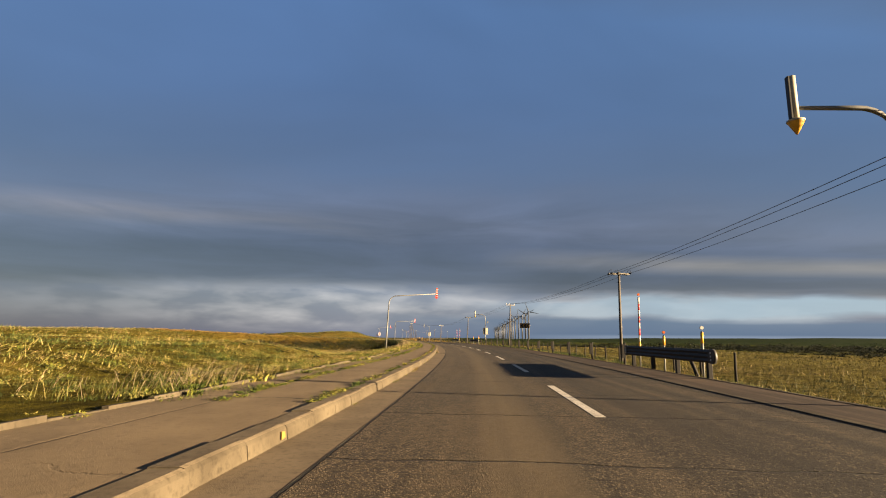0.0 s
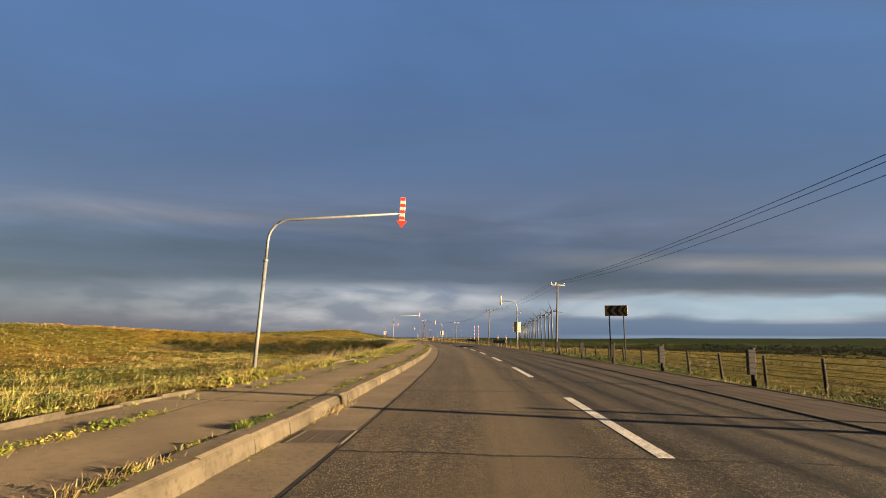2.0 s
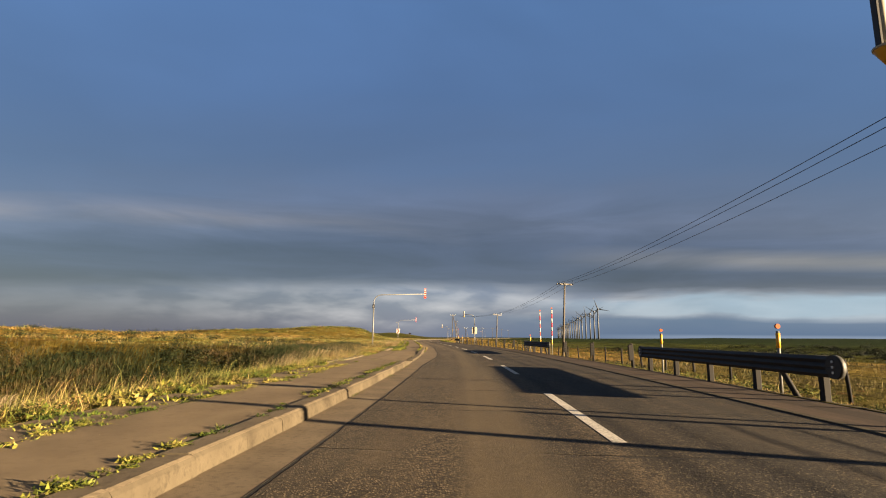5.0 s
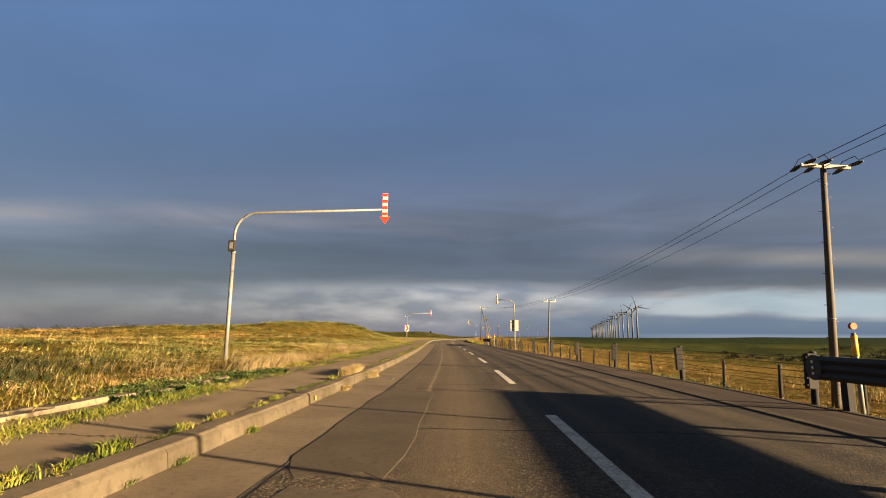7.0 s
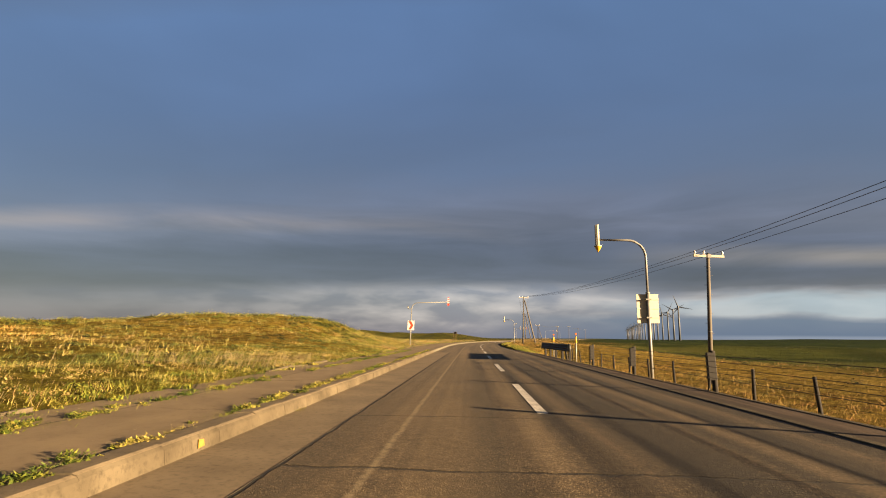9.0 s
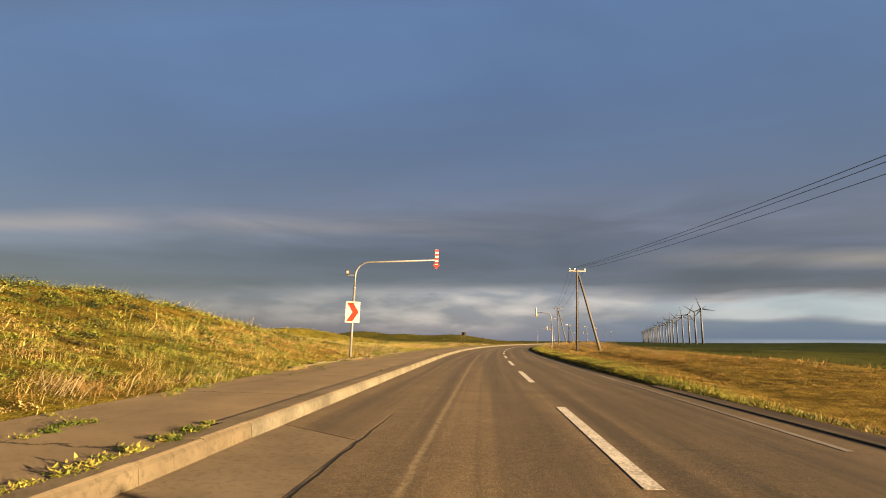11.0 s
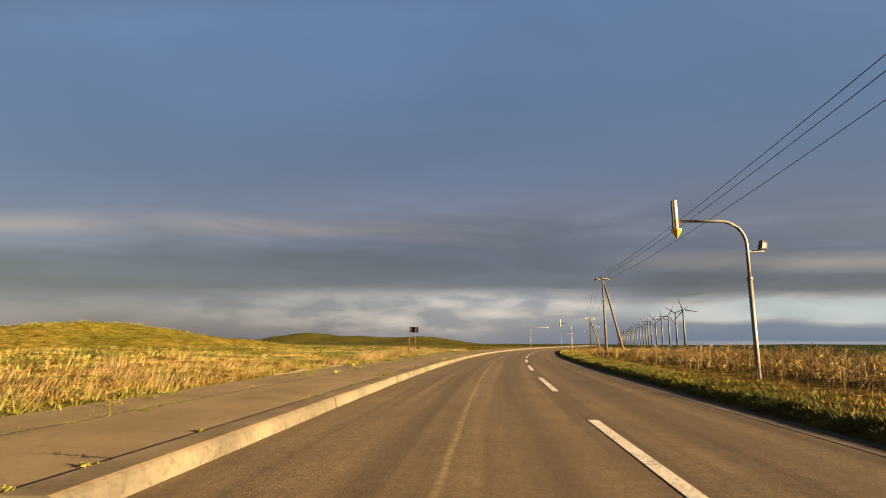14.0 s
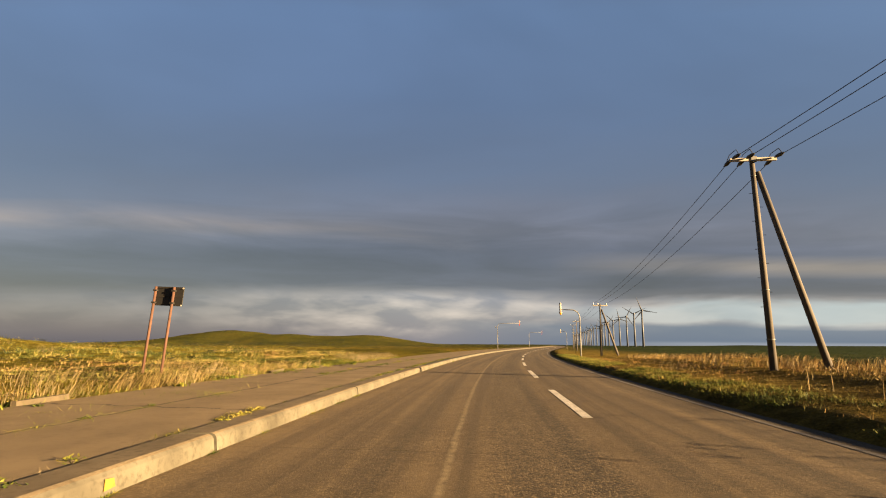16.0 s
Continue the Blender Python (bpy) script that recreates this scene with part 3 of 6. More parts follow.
def make_verge():
    """Old reddish asphalt with dark runs along the road."""
    N = mat("verge_asphalt", 0.9)
    uv = N.n.new("ShaderNodeUVMap").outputs[0]
    a = N.noise(N.pos, 1.1, 5.0, 0.6)
    b = N.noise(N.pos, 14.0, 5.0, 0.65)
    runs = N.noise(N.scaled(uv, 3.4, 0.09, 1.0), 1.0, 4.0, 0.6, 0.4)
    c = N.mix(N.ramp(a, [(0.35, 0.0), (0.68, 1.0)]), (0.092, 0.064, 0.046), (0.060, 0.042, 0.031))
    c = N.mix(N.ramp(runs, [(0.40, 0.0), (0.56, 0.8)]), c, (0.030, 0.022, 0.017))
    c = N.mix(N.math("MULTIPLY", N.ramp(b, [(0.50, 0.0), (0.72, 1.0)]), 0.5), c, (0.026, 0.019, 0.014))
    N.b.inputs["Specular IOR Level"].default_value = 0.15
    return finish(N, c, b, 0.5, 0.008)


def make_paint_line(name="road_paint", start=0.50, gone=False):
    N = mat(name, 0.7)
    a = N.noise(N.pos, 26.0, 5.0, 0.7)
    b = N.noise(N.pos, 3.0, 3.0)
    wear = N.ramp(N.math("ADD", N.math("MULTIPLY", a, 0.75), N.math("MULTIPLY", b, 0.35)), [(start, 0.0), (start + 0.18, 0.85)])
    if gone:
        _, s, _ = N.split(N.n.new("ShaderNodeUVMap").outputs[0])
        wear = N.math("MAXIMUM", wear, N.ramp(N.noise(N.join(0.0, s, 0.0), 0.09, 3.0, 0.6), [(0.36, 0.25), (0.48, 0.97)]))
    return finish(N, N.mix(wear, (0.56, 0.52, 0.45), (0.066, 0.053, 0.039) if gone else (0.10, 0.085, 0.068)), a, 0.3, 0.004)


M_ASPHALT, M_GROUND = make_asphalt(), make_ground()
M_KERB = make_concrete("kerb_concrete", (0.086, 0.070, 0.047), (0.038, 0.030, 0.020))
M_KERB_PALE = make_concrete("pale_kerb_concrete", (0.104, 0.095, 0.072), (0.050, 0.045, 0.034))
# lighter concrete: lifts kerb tops the low sun only grazes; also the wide edging
M_KERB_TOP = make_concrete("lightened_kerb_concrete", (0.185, 0.145, 0.095), (0.110, 0.086, 0.057))
M_GUTTER = make_concrete("gutter_concrete", (0.175, 0.135, 0.090), (0.115, 0.089, 0.060))
M_WALK = make_walk()
M_VERGE = make_verge()
M_LINE = make_paint_line()
M_EDGE = make_paint_line("edge_paint", 0.30, True)
M_GALV = plain("galvanised_steel", (0.175, 0.175, 0.168), 0.55, 0.3, 0.35)
M_POLE = plain("weathered_pole", (0.080, 0.069, 0.058), 0.85, 0.0, 0.4, 3.0)
M_ARM = plain("pale_crossarm", (0.36, 0.33, 0.28), 0.7, 0.0, 0.3)
M_CERAMIC = plain("white_ceramic", (0.75, 0.75, 0.72), 0.25, 0.0, 0.1)
M_BLACK = plain("black_rubber", (0.018, 0.018, 0.018), 0.6, 0.0, 0.2)
M_WIRE = plain("dark_wire", (0.02, 0.02, 0.02), 0.6, 0.0, 0.1)
M_RAIL = plain("dark_rail_steel", (0.026, 0.024, 0.022), 0.7, 0.0, 0.4)
M_BROWN = plain("brown_painted_steel", (0.008, 0.006, 0.005), 0.85, 0.0, 0.4)
M_WOOD = plain("grey_weathered_wood", (0.009, 0.007, 0.006), 0.95, 0.0, 0.4)
M_RUST = plain("rusty_steel", (0.085, 0.036, 0.022), 0.85, 0.0, 0.5, 9.0)
M_OLDWIRE = plain("dark_rusty_wire", (0.022, 0.015, 0.011), 0.8, 0.0, 0.4, 9.0)
M_GRATE = plain("worn_grate_steel", (0.085, 0.064, 0.046), 0.7, 0.2, 0.4, 20.0)
M_RED = plain("signal_red", (0.52, 0.035, 0.018), 0.5, 0.0, 0.15)
M_ORANGE = plain("reflector_orange", (0.42, 0.085, 0.008), 0.45, 0.0, 0.1)
M_YELLOW = plain("sign_yellow", (0.66, 0.34, 0.03), 0.45, 0.0, 0.2)
M_MARK = plain("faded_yellow_paint", (0.27, 0.150, 0.022), 0.8, 0.0, 0.5, 30.0)
M_AMBER = plain("faded_amber", (0.30, 0.165, 0.025), 0.5, 0.0, 0.25)
M_WHITE = plain("white_sheeting", (0.47, 0.46, 0.43), 0.5, 0.0, 0.12)
M_CREAM = plain("cream_sign_back", (0.42, 0.38, 0.29), 0.6, 0.0, 0.2)
M_DARK = plain("dark_sign_face", (0.008, 0.0075, 0.007), 0.7, 0.0, 0.2)
# dark blue-grey carries the distant haze and cloud shadow on the turbines
M_TURB = plain("hazed_turbine_grey", (0.050, 0.058, 0.074), 0.6, 0.0, 0.1, 0.05)
M_GRASS = make_blades("dry_meadow_grass", [(0.04, (0.030, 0.046, 0.010)), (0.30, (0.070, 0.084, 0.018)), (0.48, (0.142, 0.138, 0.034)), (0.64, (0.225, 0.188, 0.058)), (0.80, (0.285, 0.216, 0.092)), (0.92, (0.230, 0.154, 0.062)), (1.05, (0.150, 0.090, 0.034))], green=True)
M_GOLD = make_blades("golden_field_grass", [(0.05, (0.062, 0.064, 0.016)), (0.30, (0.150, 0.112, 0.030)), (0.55, (0.250, 0.158, 0.046)), (0.80, (0.29, 0.160, 0.052)), (0.97, (0.160, 0.080, 0.028))], tufts=0.3)
M_OLIVE = make_blades("olive_field_grass", [(0.05, (0.036, 0.044, 0.012)), (0.35, (0.084, 0.080, 0.024)), (0.62, (0.150, 0.118, 0.042)), (0.9, (0.205, 0.150, 0.062))], tufts=0.3)
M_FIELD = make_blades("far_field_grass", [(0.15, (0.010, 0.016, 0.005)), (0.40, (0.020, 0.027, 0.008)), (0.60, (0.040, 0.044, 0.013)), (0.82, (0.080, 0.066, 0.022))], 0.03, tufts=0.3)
M_STRAW = make_blades("straw_plumes", [(0.1, (0.075, 0.060, 0.026)), (0.5, (0.146, 0.113, 0.062)), (0.9, (0.22, 0.176, 0.112))], 0.3)
M_SHEAF = make_blades("bright_straw", [(0.1, (0.105, 0.074, 0.028)), (0.5, (0.185, 0.135, 0.058)), (0.9, (0.27, 0.21, 0.110))], 0.3, tufts=0.4)
M_HERB = make_blades("green_herbs", [(0.1, (0.018, 0.034, 0.008)), (0.45, (0.040, 0.062, 0.014)), (0.75, (0.078, 0.092, 0.022)), (0.95, (0.170, 0.150, 0.060))], 0.4)
M_DEAD = make_blades("dead_leaves", [(0.1, (0.040, 0.024, 0.010)), (0.5, (0.095, 0.058, 0.024)), (0.9, (0.17, 0.115, 0.05))], 0.4)
M_BRUSH = make_blades("dark_brush", [(0.1, (0.009, 0.015, 0.004)), (0.4, (0.020, 0.025, 0.007)), (0.65, (0.040, 0.035, 0.013)), (0.9, (0.075, 0.050, 0.022))], 0.15)
M_REED = make_blades("brown_reeds", [(0.1, (0.060, 0.044, 0.014)), (0.5, (0.165, 0.108, 0.034)), (0.8, (0.25, 0.165, 0.060)), (0.95, (0.36, 0.29, 0.18))], 0.3)
M_WEED = make_blades("green_weeds", [(0.1, (0.034, 0.052, 0.007)), (0.4, (0.088, 0.102, 0.014)), (0.65, (0.142, 0.136, 0.022)), (0.9, (0.205, 0.168, 0.044))], 0.5)
# leaf colours darkened to stand in for self-shadow inside the dense bushes
M_BUSH = make_blades("shaded_bush_leaves", [(0.1, (0.004, 0.008, 0.002)), (0.5, (0.009, 0.014, 0.004)), (0.8, (0.018, 0.021, 0.006)), (0.97, (0.030, 0.024, 0.008))], 0.05)
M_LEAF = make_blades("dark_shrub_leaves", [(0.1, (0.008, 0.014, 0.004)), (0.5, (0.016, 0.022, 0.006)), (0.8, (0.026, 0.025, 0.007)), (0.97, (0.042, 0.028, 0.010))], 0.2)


# ---- mesh helpers ----
def mesh_of(name, verts, faces, material, uvs=None, smooth=False):
    me = bpy.data.meshes.new(name)
    me.from_pydata([tuple(v) for v in verts], [], faces)
    me.materials.append(material)
    if uvs is not None:
        layer = me.uv_layers.new(name="UVMap")
        idx = np.zeros(len(me.loops), np.int32)
        me.loops.foreach_get("vertex_index", idx)
        layer.data.foreach_set("uv", np.asarray(uvs, np.float32)[idx].ravel())
    if smooth:
        me.polygons.foreach_set("use_smooth", np.ones(len(me.polygons), bool))
    me.update()
    return me


def strip(name, stations, profile, material, kind="structure", label="", category="", smooth=False):
    """A long solid along the road. profile(s) gives the (off, z) corners of the section, from left to right over the top."""
    sec = [profile(s) for s in stations]
    n = len(sec[0])
    verts, uvs, faces = [], [], []
    for s, row in zip(stations, sec):
        for off, z in row:
            verts.append(at(s, off, z))
            uvs.append((off, s))
    for i in range(len(stations) - 1):
        for j in range(n - 1):
            a = i * n + j
            faces.append((a, a + 1, a + n + 1, a + n))
    ob = new(name, mesh_of(name, verts, faces, material, uvs, smooth))
    return tagged(ob, label, category, kind=kind)


def part(name, bm, material, parent, label=""):
    """Links a bmesh as one mesh object under a thing or a part."""
    me = bpy.data.meshes.new(name)
    bm.to_mesh(me)
    bm.free()
    me.materials.append(material)
    ob = new(name, me)
    ob.parent = parent
    if label:
        ob["label"] = label
    return ob


def shared(name, me, parent, m=None):
    ob = new(name, me)
    ob.parent = parent
    if m is not None:
        ob.matrix_basis = m
    return ob


def thing(name, m, label, category, group=""):
    ob = new(name)
    ob.empty_display_size = 0.2
    ob.matrix_basis = m
    return tagged(ob, label, category, group)


def tube(points, radii, seg=10, cap=True):
    """A round bar along points, with a radius at each."""
    bm = bmesh.new()
    rings = []
    pts = [Vector(p) for p in points]
    for i, p in enumerate(pts):
        d = (pts[min(i + 1, len(pts) - 1)] - pts[max(i - 1, 0)]).normalized()
        side = d.cross(Vector((0.123, 0.993, 0.0)) if abs(d.z) > 0.7 else Vector((0, 0, 1))).normalized()
        up = side.cross(d)
        r = radii[i] if hasattr(radii, "__len__") else radii
        rings.append([bm.verts.new(p + (side * math.cos(2 * math.pi * k / seg) + up * math.sin(2 * math.pi * k / seg)) * r) for k in range(seg)])
    for a, b in zip(rings, rings[1:]):
        for k in range(seg):
            bm.faces.new((a[k], a[(k + 1) % seg], b[(k + 1) % seg], b[k])).smooth = True
    if cap:
        bm.faces.new(rings[0][::-1])
        bm.faces.new(rings[-1])
    bmesh.ops.recalc_face_normals(bm, faces=bm.faces)
    return bm


def box(x0, x1, y0, y1, z0, z1, bevel=0.0):
    bm = bmesh.new()
    bmesh.ops.create_cube(bm, size=1.0)
    for v in bm.verts:
        v.co = Vector((x0 + (x1 - x0) * (v.co.x + 0.5), y0 + (y1 - y0) * (v.co.y + 0.5), z0 + (z1 - z0) * (v.co.z + 0.5)))
    if bevel:
        bmesh.ops.bevel(bm, geom=bm.edges[:], offset=bevel, segments=1, affect="EDGES")
    return bm


def plate(outline, y0, y1):
    """A plate of the given outline in x and z, from y0 to y1."""
    bm = bmesh.new()
    a = [bm.verts.new((x, y0, z)) for x, z in outline]
    b = [bm.verts.new((x, y1, z)) for x, z in outline]
    bm.faces.new(a)
    bm.faces.new(b[::-1])
    for i in range(len(a)):
        j = (i + 1) % len(a)
        bm.faces.new((a[j], a[i], b[i], b[j]))
    bmesh.ops.recalc_face_normals(bm, faces=bm.faces)
    return bm


def lathe(profile, seg=10, centre=(0, 0)):
    bm = bmesh.new()
    rings = [[bm.verts.new((centre[0] + r * math.cos(2 * math.pi * k / seg), centre[1] + r * math.sin(2 * math.pi * k / seg), z)) for k in range(seg)] for r, z in profile]
    for a, b in zip(rings, rings[1:]):
        for k in range(seg):
            bm.faces.new((a[k], a[(k + 1) % seg], b[(k + 1) % seg], b[k])).smooth = True
    bm.faces.new(rings[0][::-1])
    bm.faces.new(rings[-1])
    return bm


def on_ground(s, off):
    x, y, _ = at(s, off)
    return float(ground_z(x, y))


def stand(s, off, z=None, extra=0.0):
    """The pose of a thing at the road: its x to the right, its y along the road."""
    x, y, _ = at(s, off)
    return pose(float(x), float(y), on_ground(s, off) if z is None else z, 0, 0, turn(s) + extra)


# ---- ground, sea, road ----
def build_ground():
    ys = np.r_[np.arange(-600, -60, 60), np.arange(-60, 360, 1.5), np.arange(360, 560, 5), np.arange(560, 1200, 30), np.arange(1200, 4600, 160)]
    us = np.r_[np.arange(-4400, -400, 250), np.arange(-400, -150, 12), np.arange(-150, -40, 3), np.arange(-40, -14, 1.0), np.arange(-14, 14, 0.35), np.arange(14, 40, 1.0), np.arange(40, 150, 4), np.arange(150, 400, 12), np.arange(400, 4401, 250)]
    xc = np.interp(ys, _Y, _X)
    X = xc[:, None] + us[None, :]
    Y = np.repeat(ys[:, None], len(us), 1)
    Z = ground_z(X, Y)
    n = len(us)
    verts = np.stack([X, Y, Z], -1).reshape(-1, 3)
    faces = [(i * n + j, i * n + j + 1, (i + 1) * n + j + 1, (i + 1) * n + j) for i in range(len(ys) - 1) for j in range(n - 1)]
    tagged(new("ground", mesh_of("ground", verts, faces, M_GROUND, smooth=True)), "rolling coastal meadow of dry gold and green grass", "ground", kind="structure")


build_ground()

N = mat("sea_water", 0.25)
finish(N, (0.03, 0.05, 0.08), N.noise(N.pos, 0.05, 4.0), 0.4, 2.0)
tagged(new("water", mesh_of("water", [(-4500, -600, -5.5), (-300, -600, -5.5), (-300, 4600, -5.5), (-4500, 4600, -5.5)], [(0, 1, 2, 3)], N.m)),
       "grey-blue strip of sea behind the dunes", "sea", kind="structure")

ST = np.r_[np.arange(-58, 330, 1.0), np.arange(330, 700, 4.0)]
strip("road", ST, lambda s: [(float(left_edge(s)), -0.06), (float(left_edge(s)), 0.0)] + [(o, 0.0) for o in (-2.3, -1.85, -1.2, -0.4, 0.4, 1.2, 2.0)] + [(float(right_kerb(s)) + 0.02, 0.0), (float(right_kerb(s)) + 0.02, -0.09)],
      M_ASPHALT, label="worn brown-grey asphalt two-lane road with cracks and tyre streaks", category="road")
strip("gutter", np.arange(-58, 187.1, 1.0), lambda s: [(float(kerb_face(s)) - 0.03, -0.06), (float(kerb_face(s)) - 0.03, 0.004), (min(float(left_edge(s)), -2.6) + 0.005, -0.003), (min(float(left_edge(s)), -2.6) + 0.005, -0.06)], M_GUTTER, label="dusty concrete gutter beside the kerb", category="gutter")
strip("pavement", ST, lambda s: [(float(walk_edge(s)), -0.05), (float(walk_edge(s)), 0.15 - float(drop(s)) * 0.5), (-5.2, 0.158 - float(drop(s)) * 0.8), (float(kerb_back(s)), 0.149 - float(drop(s))), (float(kerb_back(s)), -0.05)], M_WALK,
      label="old asphalt pavement with weeds at its edges", category="pavement")
strip("kerb_joint", np.arange(186, 330, 1.0), lambda s: [(float(kerb_back(s)) - 0.022, 0.1), (float(kerb_back(s)) - 0.022, 0.1535), (float(kerb_back(s)) - 0.002, 0.1535), (float(kerb_back(s)) - 0.002, 0.1)], M_BLACK,
      label="dark open joint between kerb and pavement", category="joint")
RS = np.arange(-58, 194.1, 1.0)
strip("verge", RS, lambda s: [(float(right_kerb(s)) + 0.14, 0.0), (float(right_kerb(s)) + 0.14, 0.014), (float(verge_edge(s)), 0.018), (float(verge_edge(s)), 0.0)], M_VERGE,
      label="raised brown asphalt verge behind a low kerb", category="verge")

# ---- road markings ----
def dashes():
    me = mesh_of("lane_dash", [(-0.075, 0, 0), (0.075, 0, 0), (0.075, 5, 0), (-0.075, 5, 0), (-0.075, 0, 0.003), (0.075, 0, 0.003), (0.075, 5, 0.003), (-0.075, 5, 0.003)],
                 [(4, 5, 6, 7), (0, 1, 5, 4), (1, 2, 6, 5), (2, 3, 7, 6), (3, 0, 4, 7)], M_LINE)
    line = tagged(new("centre_line"), "worn white broken centre line on the asphalt", "road marking", kind="structure")
    for k in range(-4, 60):
        s = float(np.interp(k, (-6, 1, 4, 8, 12, 17, 20, 23, 29, 60), (-70, 0, 30.1, 71.1, 113.3, 163.6, 194.7, 224.2, 282.8, 592.8)))
        x, y, _ = at(s, 0)
        shared("lane_dash", me, line, pose(float(x), float(y), 0.001, 0, 0, turn(s + 2.5)))


dashes()
strip("edge_line", np.arange(186, 560, 1.0), lambda s: [(2.38, 0.0), (2.38, 0.004), (2.47, 0.004), (2.47, 0.0)], M_EDGE, label="worn white edge line along the grass", category="road marking")


# ---- utility poles ----
def utility_pole(s, off, top, strain=False, strut=None, lean=0.0):
    ob = thing("utility_pole", stand(s, off) @ pose(0, 0, 0, 0, lean, 0), "weathered brown utility pole with %s" % (
        "black strain clamps" if strain else "white insulators") + (" and a leaning brace" if strut else ""), "utility pole", "poles along the road")
    base = on_ground(s, off)
    h = top - base
    part("shaft", tube([(0, 0, -0.4), (0, 0, h * 0.5), (0, 0, h)], [0.115, 0.094, 0.074], 14), M_POLE, ob)
    part("crossarm", box(-0.72, 0.70, -0.15, -0.07, h - 0.22, h - 0.11, 0.008), M_ARM, ob, "pale square crossarm")
    part("bolt_plate", box(-0.09, 0.09, -0.175, -0.09, h - 0.25, h - 0.08, 0.004), M_GALV, ob)
    for x in (-0.66, -0.24, 0.62):
        if not strain:
            part("insulator", lathe([(0.018, h - 0.11), (0.018, h - 0.05), (0.055, h - 0.04), (0.045, h - 0.01), (0.06, h), (0.045, h + 0.05), (0.03, h + 0.085)], 10, (x, -0.12)), M_CERAMIC, ob, "white ceramic insulator")
        if strain:
            for d in (-1, 1):
                bm = tube([(x, -0.12 + d * 0.06, h - 0.14), (x, -0.12 + d * 0.20, h - 0.15), (x, -0.12 + d * 0.42, h - 0.17), (x, -0.12 + d * 0.62, h - 0.18)], [0.025, 0.055, 0.062, 0.02], 8)
                part("strain_clamp", bm, M_BLACK, ob, "black strain clamp cover")
            part("jumper", tube([(x, -0.65, h - 0.18), (x + 0.06, -0.35, h + 0.10), (x + 0.06, 0.15, h + 0.10), (x, 0.40, h - 0.18)], 0.012, 5), M_WIRE, ob)
    z, k = 1.9, 0
    while z < h - 0.6:
        side = 1 if k % 2 else -1
        part("step_bolt", tube([(side * 0.08, 0, z), (side * 0.19, 0, z)], 0.009, 5), M_POLE, ob)
        z, k = z + 0.45, k + 1
    for zz in (0.9, 2.4, h - 0.7):
        r = 0.125 - 0.05 * zz / h
        part("band", tube([(0, 0, zz), (0, 0, zz + 0.03)], r + 0.006, 14), M_GALV, ob)
    if strut:
        part("strut", tube([(strut[0], strut[1], -0.5), (0.13, 0.0, h - 0.55)], [0.11, 0.085], 12), M_POLE, ob, "leaning brace pole")
    return h


POLES = ((-21, 8.8, 6.1, False, None, 1.0), (30.0, 8.95, 5.7, True, None, 0.8), (78.5, 8.53, 6.45, False, None, 2.8), (126, 9.12, 6.2, True, None, 2.9),
         (171.5, 10.0, 5.15, False, None, 2.6), (227.7, 6.20, 7.25, False, (1.95, -0.8), 1.9), (282, 7.0, 7.12, True, (1.55, -0.3), -0.6), (321, 7.6, 5.15, False, (1.7, -0.4), 0.5),
         (386, 7.6, 6.2, False, None, 0), (438, 7.0, 7.2, False, None, 0), (490, 7.0, 7.2, True, None, 0), (545, 7.0, 7.2, False, None, 0))
for p_ in POLES:
    utility_pole(*p_)


def power_lines():
    for (s0, o0, t0, k0, _, l0), (s1, o1, t1, k1, _, l1) in zip(POLES, POLES[1:]):
        o0, o1 = o0 + t0 * math.tan(radians(l0)), o1 + t1 * math.tan(radians(l1))
        for x in (-0.66, -0.24, 0.62):
            a, b = Vector(at(s0, o0 + x, t0 + (-0.17 if k0 else 0.06))), Vector(at(s1, o1 + x, t1 + (-0.17 if k1 else 0.06)))
            d = (b - a).normalized()
            a, b = a + d * (0.5 if k0 else -0.1), b - d * (0.7 if k1 else 0.1)
            pts = [a.lerp(b, k / 14) - Vector((0, 0, 0.55 * 4 * (k / 14) * (1 - k / 14))) for k in range(15)]
            bm = tube(pts, 0.011, 5)
            me = bpy.data.meshes.new("power_line")
            bm.to_mesh(me)
            bm.free()
            me.materials.append(M_WIRE)
            tagged(new("power_line", me), "thin black overhead power line between poles", "power line", "power lines")


power_lines()


# ---- arrow guide lamps that mark the road's edge in snow ----
def arc(r, x, z, side, n=8):
    return [(x + side * (r - r * math.cos(math.pi / 2 * k / n)), 0.0, z + r * math.sin(math.pi / 2 * k / n)) for k in range(n + 1)]


